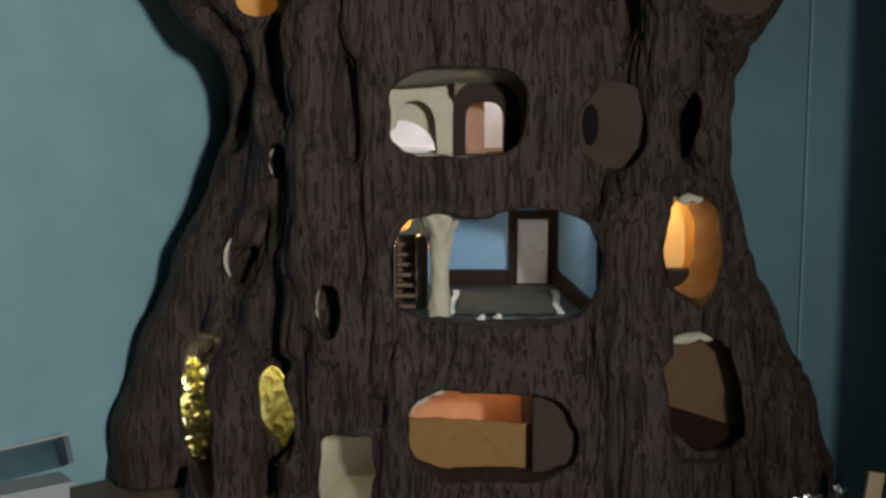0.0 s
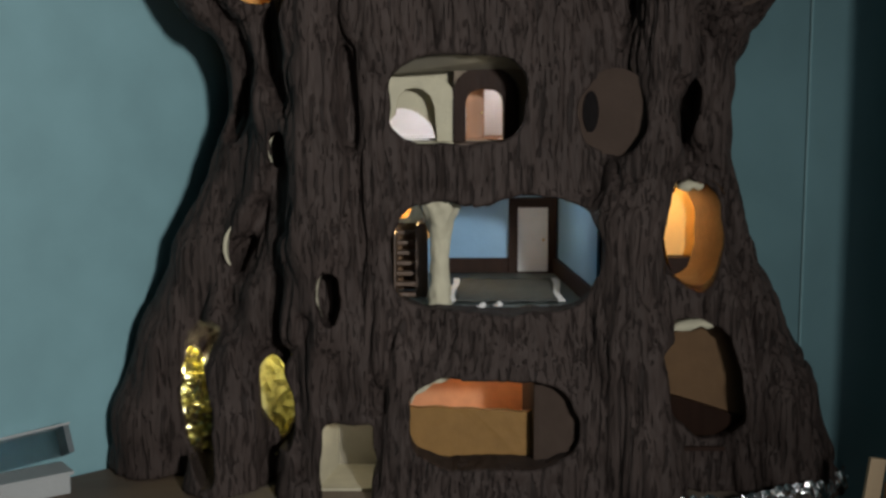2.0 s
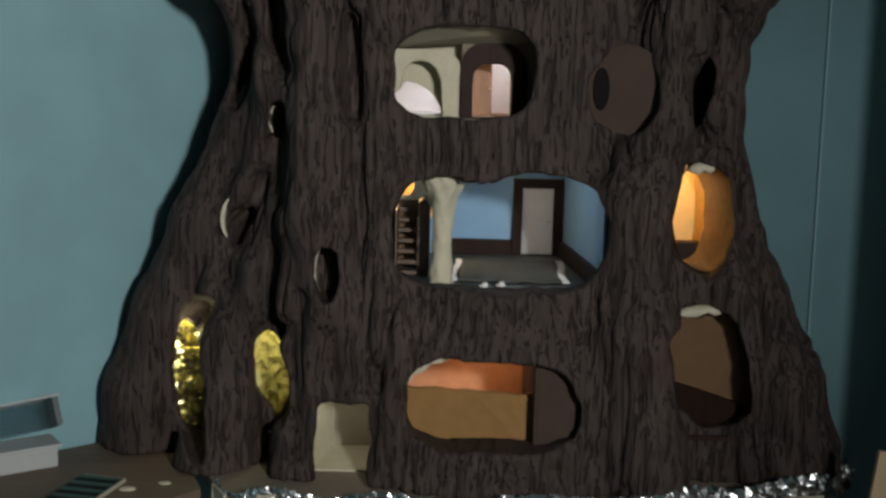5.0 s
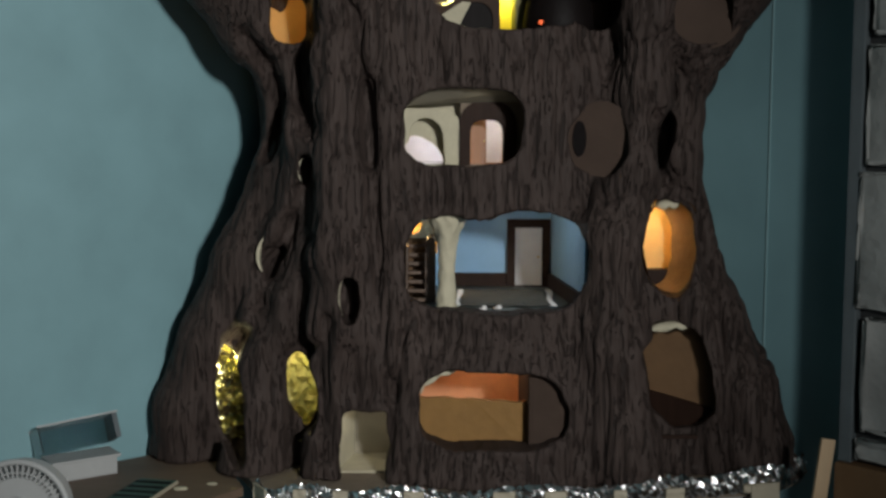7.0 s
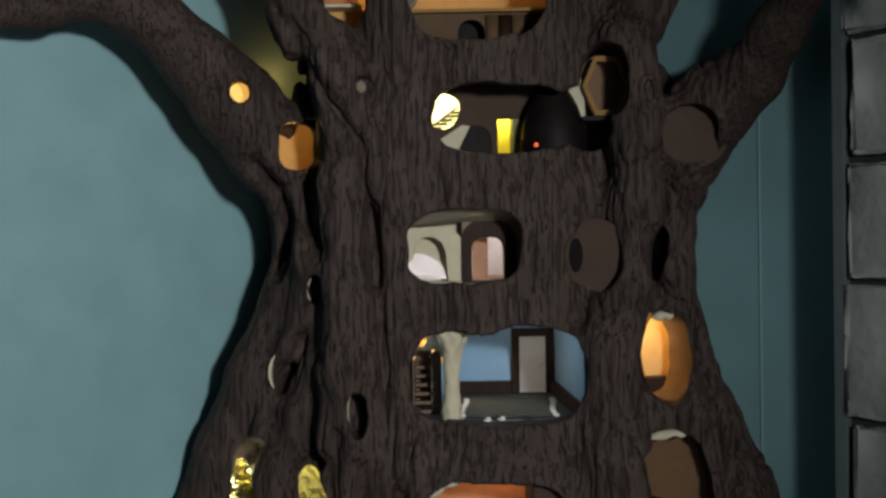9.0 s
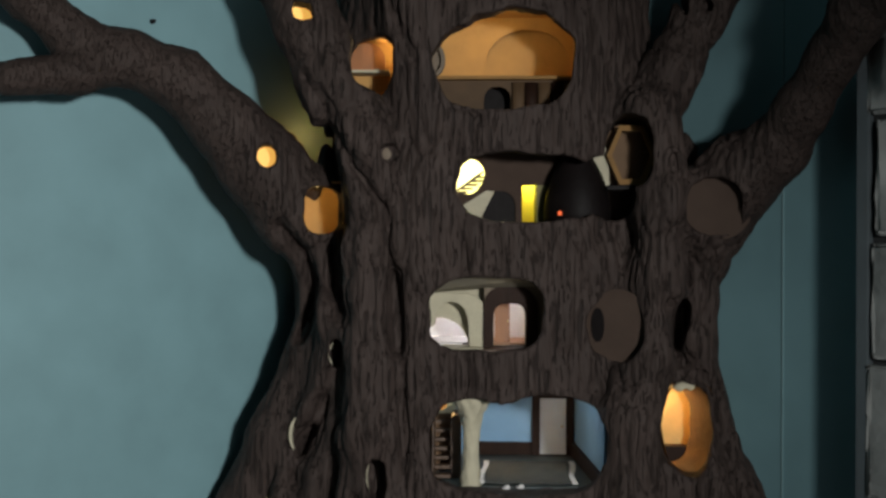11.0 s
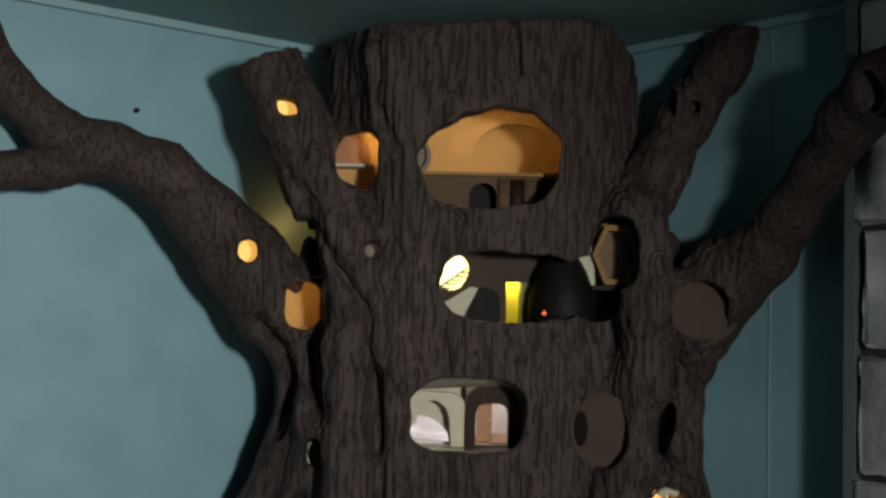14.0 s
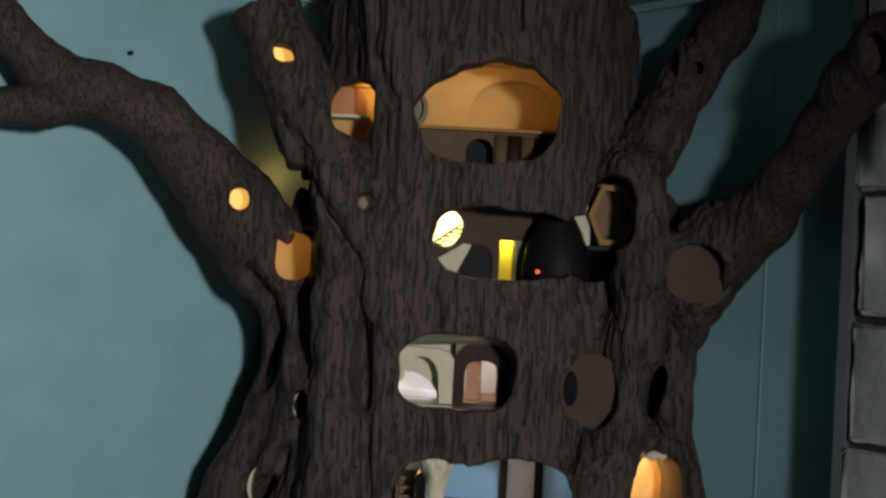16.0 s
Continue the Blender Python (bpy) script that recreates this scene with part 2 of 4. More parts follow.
# ---- the tree: one solid, grown from limbs and hollowed ----
def value_noise(x, y, z, seed):
    """Smooth lattice noise from 0 to 1 at arrays of points."""
    table = np.random.RandomState(seed).rand(4096).astype(np.float32)
    xi, yi, zi = (np.floor(a).astype(np.int64) for a in (x, y, z))
    fx, fy, fz = (a - b for a, b in zip((x, y, z), (xi, yi, zi)))
    fx, fy, fz = (f * f * (3 - 2 * f) for f in (fx, fy, fz))
    total = 0
    for i in (0, 1):
        for j in (0, 1):
            for k in (0, 1):
                h = ((xi + i) * 73856093 ^ (yi + j) * 19349663 ^ (zi + k) * 83492791) & 4095
                total = total + table[h] * (fx if i else 1 - fx) * (fy if j else 1 - fy) * (fz if k else 1 - fz)
    return total


CORE = [(0.12, 2.60, 0.56, 0.45), (0.13, 2.61, 0.75, 0.42), (0.14, 2.64, 1.0, 0.395), (0.13, 2.66, 1.45, 0.375), (0.08, 2.67, 1.75, 0.385), (0.045, 2.67, 2.05, 0.41), (0.045, 2.68, 2.42, 0.42)]
ARM_LEFT = [(-0.668, 2.55, 0.55, 0.097), (-0.648, 2.55, 0.72, 0.097), (-0.588, 2.545, 0.89, 0.09), (-0.497, 2.54, 1.09, 0.092), (-0.42, 2.55, 1.3, 0.074), (-0.388, 2.55, 1.44, 0.064), (-0.405, 2.52, 1.57, 0.070), (-0.455, 2.48, 1.68, 0.110), (-0.54, 2.44, 1.795, 0.104), (-0.615, 2.38, 1.89, 0.087), (-0.715, 2.32, 1.994, 0.072), (-0.82, 2.25, 2.034, 0.060), (-0.92, 2.17, 1.99, 0.046), (-1.045, 2.08, 1.965, 0.041)]
ARM_FORK = [(-0.8, 2.26, 2.035, 0.055), (-0.935, 2.2, 2.075, 0.054), (-1.025, 2.14, 2.17, 0.053), (-1.083, 2.1, 2.28, 0.05), (-1.145, 2.06, 2.41, 0.051)]
ROOT_MID = [(-0.48, 2.4, 0.55, 0.088), (-0.46, 2.42, 0.75, 0.073), (-0.44, 2.44, 0.94, 0.074), (-0.39, 2.46, 1.15, 0.066), (-0.33, 2.47, 1.34, 0.054), (-0.28, 2.46, 1.52, 0.048)]
LIMB_IN = [(-0.29, 2.36, 0.59, 0.067), (-0.28, 2.36, 0.78, 0.06), (-0.26, 2.36, 0.96, 0.072), (-0.26, 2.36, 1.14, 0.072), (-0.26, 2.37, 1.31, 0.067), (-0.26, 2.38, 1.48, 0.068), (-0.25, 2.38, 1.58, 0.079), (-0.27, 2.38, 1.74, 0.082)]
STUMP = [(-0.17, 2.4, 1.58, 0.069), (-0.23, 2.38, 1.69, 0.075), (-0.28, 2.36, 1.84, 0.09), (-0.343, 2.36, 1.99, 0.090), (-0.413, 2.37, 2.14, 0.083), (-0.478, 2.38, 2.27, 0.078), (-0.52, 2.38, 2.36, 0.078)]
ROOT_RIGHT = [(0.755, 2.4, 0.54, 0.118), (0.675, 2.42, 0.80, 0.112), (0.61, 2.45, 0.99, 0.092), (0.558, 2.47, 1.18, 0.073), (0.55, 2.48, 1.36, 0.059), (0.555, 2.48, 1.47, 0.056), (0.568, 2.48, 1.57, 0.068), (0.58, 2.45, 1.68, 0.112), (0.65, 2.4, 1.765, 0.097), (0.725, 2.34, 1.83, 0.076), (0.763, 2.24, 1.92, 0.058), (0.797, 2.14, 2.014, 0.056), (0.824, 2.02, 2.10, 0.064), (0.858, 1.92, 2.153, 0.070), (0.90, 1.84, 2.178, 0.068)]
BRANCH_RIGHT = [(0.45, 2.46, 1.9, 0.07), (0.5, 2.48, 2.04, 0.068), (0.575, 2.5, 2.19, 0.066), (0.665, 2.52, 2.32, 0.068), (0.745, 2.53, 2.44, 0.070)]
RIDGE_RIGHT = [(0.42, 2.28, 0.65, 0.078), (0.39, 2.31, 0.92, 0.068), (0.38, 2.33, 1.18, 0.063), (0.43, 2.36, 1.34, 0.058), (0.46, 2.38, 1.52, 0.058), (0.47, 2.38, 1.7, 0.075), (0.43, 2.4, 1.92, 0.076)]
FILLS = [[(-0.55, 2.60, 0.55, 0.12), (-0.56, 2.62, 0.95, 0.09), (-0.437, 2.70, 1.25, 0.09), (-0.398, 2.735, 1.45, 0.085), (-0.44, 2.70, 1.62, 0.09)], [(-0.2, 2.395, 0.95, 0.055), (-0.195, 2.395, 1.3, 0.062), (-0.19, 2.40, 1.75, 0.062)], [(-0.37, 2.485, 0.95, 0.07), (-0.34, 2.455, 1.15, 0.072), (-0.325, 2.44, 1.42, 0.07), (-0.335, 2.465, 1.62, 0.07)], [(-0.45, 2.56, 0.55, 0.14), (-0.4, 2.56, 0.9, 0.14), (-0.3, 2.55, 1.3, 0.13), (-0.27, 2.56, 1.7, 0.15), (-0.27, 2.56, 2.05, 0.11)], [(0.56, 2.52, 0.55, 0.17), (0.5, 2.55, 1.0, 0.15), (0.46, 2.6, 1.5, 0.12), (0.46, 2.58, 1.8, 0.12)], [(-0.18, 2.36, 0.58, 0.075), (-0.14, 2.37, 0.9, 0.075), (-0.12, 2.38, 1.2, 0.06), (-0.13, 2.39, 1.5, 0.06), (-0.12, 2.4, 1.9, 0.07), (-0.16, 2.4, 2.3, 0.09)]]

# rooms hollowed out: x0, x1, y0, y1, z0, z1
HOLLOWS = dict(
    blue=(-0.135, 0.335, 2.37, 2.92, 0.985, 1.255), arch=(-0.15, 0.21, 2.375, 2.85, 1.325, 1.55), orange=(-0.10, 0.30, 2.34, 2.75, 0.66, 0.90),
    dome=(-0.135, 0.27, 2.385, 2.85, 1.90, 2.225), mid=(-0.10, 0.40, 2.385, 2.85, 1.62, 1.865), egg=(0.40, 0.60, 2.44, 2.62, 1.02, 1.275),
    low=(0.40, 0.65, 2.38, 2.62, 0.70, 0.99), root=(-0.44, -0.29, 2.43, 2.62, 0.64, 0.92), limb=(-0.46, -0.33, 2.46, 2.58, 1.62, 1.76),
    win=(-0.33, -0.19, 2.40, 2.56, 1.95, 2.14), box=(-0.275, -0.132, 2.37, 2.56, 0.57, 0.792))
# openings, their sides fitted to the camera's sight lines: x, z, half width, half height, squareness, y of the outer
# face, y of the inner end, turn
OPENINGS = [
    (0.032, 1.428, 0.138, 0.09, 3.2, 2.32, 2.5, 0), (0.107, 1.116, 0.212, 0.118, 3.6, 2.31, 2.5, 0), (0.098, 0.78, 0.172, 0.092, 3.2, 2.28, 2.45, 0),
    (0.525, 1.146, 0.066, 0.112, 2.1, 2.40, 2.6, 0.06), (0.545, 0.838, 0.078, 0.128, 2.7, 2.36, 2.52, 0.22), (-0.354, 0.797, 0.037, 0.098, 2.0, 2.40, 2.5, 0.16),
    (-0.203, 0.672, 0.056, 0.098, 8.0, 2.36, 2.5, 0), (-0.236, 1.03, 0.026, 0.053, 2.2, 2.33, 2.40, 0),
    (-0.35, 1.325, 0.016, 0.032, 2.2, 2.44, 2.48, 0), (-0.538, 0.76, 0.034, 0.13, 2.2, 2.46, 2.6, 0.08), (0.517, 1.404, 0.02, 0.064, 2.0, 2.44, 2.55, -0.15),
    (0.071, 2.047, 0.170, 0.122, 2.5, 2.33, 2.5, 0.06), (0.128, 1.736, 0.178, 0.084, 3.0, 2.33, 2.5, 0), (0.374, 1.822, 0.060, 0.086, 2.6, 2.36, 2.55, 0),
    (-0.254, 2.044, 0.055, 0.075, 2.5, 2.36, 2.5, 0), (-0.376, 1.684, 0.042, 0.056, 3.0, 2.38, 2.5, 0), (-0.512, 1.812, 0.024, 0.027, 2.2, 2.36, 2.44, 0),
    (-0.414, 2.158, 0.025, 0.023, 3.0, 2.30, 2.40, 0), (-0.21, 1.818, 0.023, 0.021, 2.0, 2.30, 2.345, 0), (0.585, 1.692, 0.070, 0.072, 2.2, 2.37, 2.41, 0),
    (0.826, 2.135, 0.026, 0.040, 2.0, 1.90, 1.93, 0.3), (0.581, 2.194, 0.014, 0.019, 2.0, 2.44, 2.475, 0.3),
    (0.343, 1.396, 0.066, 0.082, 2.2, 2.35, 2.40, 0), (0.318, 1.737, 0.066, 0.084, 2.2, 2.35, 2.5, 0.7),
]
GROOVES = [  # paths of deep furrows in the bark: x, z; then depth and half width
    ([(-0.4, 2.0), (-0.3, 1.81), (-0.22, 1.68), (-0.2, 1.53), (-0.185, 1.35)], 0.026, 0.017),
    ([(-0.19, 1.52), (-0.185, 1.345), (-0.167, 1.17), (-0.158, 0.94), (-0.138, 0.8)], 0.016, 0.016),
    ([(-0.362, 1.867), (-0.34, 1.758), (-0.336, 1.649), (-0.354, 1.593), (-0.35, 1.49), (-0.33, 1.43)], 0.05, 0.024),
    ([(-0.481, 1.64), (-0.432, 1.568), (-0.412, 1.502), (-0.42, 1.421), (-0.447, 1.353)], 0.034, 0.017),
    ([(-0.336, 1.29), (-0.373, 1.2), (-0.405, 1.129), (-0.449, 1.02), (-0.46, 0.95), (-0.53, 0.9)], 0.036, 0.026),
    ([(-0.36, 1.18), (-0.42, 1.10)], 0.026, 0.042),
    ([(-0.44, 1.0), (-0.41, 0.88), (-0.31, 0.91), (-0.3, 0.72)], 0.012, 0.02),
    ([(-0.285, 0.98), (-0.293, 0.86), (-0.297, 0.66)], 0.022, 0.016),
    ([(0.47, 1.45), (0.51, 1.32), (0.58, 1.25), (0.61, 1.11), (0.64, 0.93), (0.66, 0.72)], 0.024, 0.018),
    ([(-0.11, 0.95), (-0.13, 0.78), (-0.14, 0.64)], 0.015, 0.01),
    ([(0.51, 2.02), (0.52, 1.83), (0.5, 1.65), (0.52, 1.51)], 0.012, 0.02),
    ([(0.12, 2.38), (0.14, 2.25)], 0.018, 0.009),
    ([(-0.21, 2.34), (-0.2, 2.18), (-0.15, 2.04)], 0.018, 0.01),
]
SAGS = {1: (0.045, 0.075, 0.026), 11: (-0.08, 0.09, 0.045)}  # which opening: where its upper edge hangs low, how wide, how far
STEP = 0.006
LO = np.array((-1.2, 1.88, 0.55))
NX, NY, NZ = (int(n / STEP) for n in (2.3, 1.36, 1.92))


def grow(field, limb, blend, squash=1.0):
    """Adds a tapering limb to the distance field, blended smoothly."""
    for (ax, ay, az, ar), (bx, by, bz, br) in zip(limb, limb[1:]):
        reach = max(ar, br) + 0.06
        sl, ax3 = [], []
        for i, (p, q, n) in enumerate(((ax, bx, NX), (ay, by, NY), (az, bz, NZ))):
            a = max(0, int((min(p, q) - reach - LO[i]) / STEP))
            b = min(n, int((max(p, q) + reach - LO[i]) / STEP) + 2)
            sl.append(slice(a, b))
            ax3.append((LO[i] + STEP * np.arange(a, b)).astype(np.float32))
        gx, gy, gz = ax3[0][:, None, None], ax3[1][None, :, None], ax3[2][None, None, :]
        dx, dy, dz = bx - ax, (by - ay) / squash, bz - az
        h = np.clip(((gx - ax) * dx + (gy - ay) / squash * dy + (gz - az) * dz) / (dx * dx + dy * dy + dz * dz), 0, 1)
        d = np.sqrt((gx - ax - h * dx) ** 2 + ((gy - ay) / squash - h * dy) ** 2 + (gz - az - h * dz) ** 2) - (ar + (br - ar) * h)
        d = (d * min(1, squash)).astype(np.float32)
        old = field[tuple(sl)]
        k = np.clip(0.5 + 0.5 * (old - d) / blend, 0, 1)
        field[tuple(sl)] = old * (1 - k) + d * k - blend * k * (1 - k)


def surface(field):
    """A quad mesh round the part of the field below zero."""
    inside = field < 0
    c = [inside[i:NX - 1 + i, j:NY - 1 + j, k:NZ - 1 + k] for i in (0, 1) for j in (0, 1) for k in (0, 1)]
    some, every = c[0].copy(), c[0].copy()
    for a in c[1:]:
        some |= a
        every &= a
    cells = np.argwhere(some & ~every)
    index = np.full((NX - 1, NY - 1, NZ - 1), -1, np.int32)
    index[tuple(cells.T)] = np.arange(len(cells))
    total, count = np.zeros((len(cells), 3)), np.zeros(len(cells))
    corners = [(i, j, k) for i in (0, 1) for j in (0, 1) for k in (0, 1)]
    value = {o: field[cells[:, 0] + o[0], cells[:, 1] + o[1], cells[:, 2] + o[2]] for o in corners}
    for a in corners:
        for axis in range(3):
            if a[axis]:
                continue
            b = tuple(1 if n == axis else a[n] for n in range(3))
            va, vb = value[a], value[b]
            cross = (va < 0) != (vb < 0)
            f = np.where(cross, va / np.where(cross, va - vb, 1), 0)
            p = np.tile(np.array(a, float), (len(cells), 1))
            p[:, axis] += f
            total += p * cross[:, None]
            count += cross
    verts = (cells + total / count[:, None]) * STEP + LO
    faces = []
    for axis in range(3):
        u, w = (axis + 1) % 3, (axis + 2) % 3
        lo = [slice(1, -1)] * 3
        hi = [slice(1, -1)] * 3
        lo[axis], hi[axis] = slice(0, -1), slice(1, None)
        a, b = inside[tuple(lo)], inside[tuple(hi)]
        for first, flip in ((a & ~b, False), (~a & b, True)):
            e = np.argwhere(first)
            for n in (u, w):
                e[:, n] += 1
            quad = []
            for du, dw in ((0, 0), (1, 0), (1, 1), (0, 1)):
                q = e.copy()
                q[:, u] -= 1 - du
                q[:, w] -= 1 - dw
                quad.append(index[q[:, 0], q[:, 1], q[:, 2]])
            quad = np.stack(quad, 1)
            faces.append(quad[:, ::-1] if flip else quad)
    faces = np.concatenate(faces)
    return verts, faces[(faces >= 0).all(1)]


def build_tree():
    field = np.full((NX, NY, NZ), 0.3, np.float32)
    grow(field, CORE, 0.04, 0.86)
    for limb in FILLS:
        grow(field, limb, 0.05)
    grow(field, RIDGE_RIGHT, 0.06)
    for limb in (ARM_LEFT, ARM_FORK, ROOT_MID, LIMB_IN, STUMP, ROOT_RIGHT, BRANCH_RIGHT):
        grow(field, limb, 0.03)
    x, y, z = ((LO[i] + STEP * np.arange(n)).astype(np.float32) for i, n in enumerate((NX, NY, NZ)))
    gx, gy, gz = x[:, None, None], y[None, :, None], z[None, None, :]
    # flat against the walls and the board, sawn off level at the top
    for n in (U, V):
        m = Vector((-V.x, -V.y, 0)) if n is V else Vector((-U.x, -U.y, 0))
        np.maximum(field, (gx - CX) * m.x + (gy - CY) * m.y + 0.012, out=field)
    for path, deep, wide in GROOVES:
        (lx, lz), (hx, hz) = np.min(path, 0) - 0.06, np.max(path, 0) + 0.06
        sx, sz, sy = (x > lx) & (x < hx), (z > lz) & (z < hz), y < 2.62
        px, pz = x[sx][:, None], z[sz][None, :]
        near = np.full((px.size, pz.size), 9.0)
        for (ax, az), (bx, bz) in zip(path, path[1:]):
            h = np.clip(((px - ax) * (bx - ax) + (pz - az) * (bz - az)) / ((bx - ax) ** 2 + (bz - az) ** 2), 0, 1)
            near = np.minimum(near, np.hypot(px - ax - h * (bx - ax), pz - az - h * (bz - az)))
        field[np.ix_(sx, sy, sz)] += (deep * np.exp(-(near / wide) ** 2)).astype(np.float32)[:, None, :]
    solid = field + 0.028
    np.maximum(field, np.where((gx > -0.40) & (gx < 0.53), gz - 2.374 - 0.07 * np.maximum(0, gx) + 6 * np.maximum(0, gx - 0.33) ** 2 + 6 * np.maximum(0, -0.28 - gx) ** 2, -1).astype(np.float32), out=field)
    np.maximum(field, np.where((gx > 0.55) & (gz > 2.2), gz - 2.408, -1).astype(np.float32), out=field)
    np.maximum(field, np.where((gx < -0.37) & (gx > -0.7) & (gz > 2.15), 0.92 * (gz - 2.282) - 0.39 * (gx + 0.475), -1).astype(np.float32), out=field)
    for x0, x1, y0, y1, z0, z1 in HOLLOWS.values():
        box = np.maximum(np.maximum(np.abs(gx - (x0 + x1) / 2) - (x1 - x0) / 2, np.abs(gy - (y0 + y1) / 2) - (y1 - y0) / 2), np.abs(gz - (z0 + z1) / 2) - (z1 - z0) / 2)
        np.maximum(field, -np.maximum(box, solid), out=field)
    np.maximum(field, 0.601 - gz + 0 * gx, out=field)
    flat_x, flat_z = x[:, None] + 0 * z[None, :], z[None, :] + 0 * x[:, None]
    wob = 0.016 * (value_noise(flat_x * 22, flat_x * 0, flat_z * 22, 11) - 0.5) + 0.004 * (value_noise(flat_x * 75, flat_x * 0, flat_z * 60, 13) - 0.5)
    for n, (ox, oz, hx, hz, power, yf, y1, turn) in enumerate(OPENINGS):
        ca, sa = math.cos(turn), math.sin(turn)
        sx = np.abs(x - ox) < hx * 1.5 + 0.06
        sy = y < y1
        sz = np.abs(z - oz) < hz * 1.4 + 0.03
        # sides follow sight lines from a camera point near y -0.2
        ex = (gx[sx] * (yf + 0.2) / (gy[:, sy] + 0.2) - ox)
        ez = gz[:, :, sz] - oz
        if n in SAGS:
            sag_x, sag_w, sag = SAGS[n]
            ez = np.where(ez > 0, ez * (1 + sag / hz * np.exp(-((ex + ox - sag_x) / sag_w) ** 2)), ez)
        px, pz = np.abs(ex * ca + ez * sa) / hx, np.abs(ez * ca - ex * sa) / hz
        hole = ((px ** power + pz ** power) ** (1 / power) - 1) * min(hx, hz) + 0.75 * wob[sx][:, None, sz]
        hole = np.maximum(hole, gy[:, sy] - y1)
        where = np.ix_(sx, sy, sz)
        field[where] = np.maximum(field[where], -hole)
    verts, faces = surface(field)
    me = bpy.data.meshes.new("trunk")
    me.from_pydata(verts, [], faces.tolist())
    normals = np.empty(len(verts) * 3, np.float32)
    me.vertices.foreach_get("normal", normals)
    normals = normals.reshape(-1, 3)
    vx, vy, vz = verts.T
    warp = 0.03 * (value_noise(vx * 9, vy * 9, vz * 7, 3) - 0.5)
    streak = 1 - np.abs(value_noise((vx + warp) * 44, (vy + warp) * 44, vz * 7, 5) * 2 - 1)
    fine = value_noise((vx + warp) * 85, (vy + warp) * 85, vz * 16, 9)
    coarse = value_noise(vx * 16, vy * 16, vz * 5, 7) - 0.5
    bough = np.maximum(np.clip((np.abs(vx - 0.1) - 0.5) / 0.12, 0, 1) * (vz > 1.6), np.clip((-0.36 - vx) / 0.1, 0, 1) * 0.7)
    push = 0.012 * (1 - 0.85 * bough) * (0.5 - streak ** 2) + 0.006 * (1 - 0.4 * bough) * (fine - 0.5) + 0.013 * (1 - 0.4 * bough) * coarse
    calm = np.ones(len(verts))
    for ox, oz, hx, hz, power, yf, y1, turn in OPENINGS:
        ca, sa = math.cos(turn), math.sin(turn)
        ex, ez = vx * (yf + 0.2) / (vy + 0.2) - ox, vz - oz
        px, pz = np.abs(ex * ca + ez * sa) / hx, np.abs(ez * ca - ex * sa) / hz
        rim = ((px ** power + pz ** power) ** (1 / power) - 1) * min(hx, hz)
        calm = np.where(vy < y1 + 0.02, np.minimum(calm, np.clip(np.abs(rim) / 0.022, 0.2, 1)), calm)
    verts = verts + normals * (push * calm)[:, None]
    # the boughs and roots are parts of their own
    mid = verts[faces].mean(1)
    fx, fy, fz = mid.T
    which = np.zeros(len(faces), int)
    which[(fx < -0.585) & (fz > 1.6)] = 1
    which[(fx < -0.36 - 0.45 * (fz - 2.0)) & (fz > 2.02) & (fx > -0.585)] = 2
    which[(fx > 0.66) & (fz > 1.6)] = 3
    which[(fx > 0.475) & (fx <= 0.8) & (fz > 2.03) & (fy > 2.4)] = 4
    which[(fx < -0.50) & (fz < 1.0)] = 5
    which[(fx > 0.60) & (fz < 1.0)] = 6
    which[(fx < -0.38) & (fx >= -0.50) & (fz < 0.95) & (fy < 2.6)] = 7
    names = ("trunk", "bough", "cut_stump", "bough", "bough", "root", "root", "root")
    for n, name in enumerate(names):
        pick = faces[which == n]
        used, back = np.unique(pick, return_inverse=True)
        piece = bpy.data.meshes.new(name)
        piece.from_pydata(verts[used], [], back.reshape(-1, 4).tolist())
        piece.materials.append(BOUGH if name in ("bough", "cut_stump") else BARK)
        piece.polygons.foreach_set("use_smooth", [True] * len(pick))
        piece.update()
        new(name, piece).parent = tree


tree = empty("tree_house", (0, 0, 0), "dark brown sculpted tree with lit rooms hollowed into its trunk", "model tree")
build_tree()


# ---- rooms in the tree ----
def plate(outline, y0, y1, holes=(), soft=0.0):
    """A wall in the x-z plane from y0 to y1, with openings cut through."""
    bm = bmesh.new()
    edges = []
    for loop in (outline, *holes):
        vs = [bm.verts.new((x, y0, z)) for x, z in loop]
        edges += [bm.edges.new((vs[i], vs[(i + 1) % len(vs)])) for i in range(len(vs))]
    bmesh.ops.triangle_fill(bm, edges=edges, use_beauty=True, use_dissolve=False)
    ext = bmesh.ops.extrude_face_region(bm, geom=list(bm.faces))
    bmesh.ops.translate(bm, vec=(0, y1 - y0, 0), verts=[v for v in ext["geom"] if isinstance(v, bmesh.types.BMVert)])
    bmesh.ops.recalc_face_normals(bm, faces=bm.faces)
    if soft:
        front = [e for e in bm.edges if all(abs(v.co.y - y0) < 1e-6 for v in e.verts) and e.calc_face_angle(0) > 1]
        bmesh.ops.bevel(bm, geom=front, offset=soft, segments=3, affect="EDGES", clamp_overlap=True)
    return bm


def rect(x0, x1, z0, z1):
    return [(x0, z0), (x1, z0), (x1, z1), (x0, z1)]


def arch(x0, x1, z0, z1, power=2.0, steps=14):
    """A doorway's outline with a rounded head."""
    r = (x1 - x0) / 2
    rise = min(r * 1.05, z1 - z0)
    pts = [(x0, z0), (x1, z0)]
    for i in range(steps + 1):
        a = math.pi * i / steps
        c, q = math.cos(a), math.sin(a)
        pts.append(((x0 + x1) / 2 + r * math.copysign(abs(c) ** (2 / power), c), z1 - rise + rise * q ** (2 / power)))
    return pts


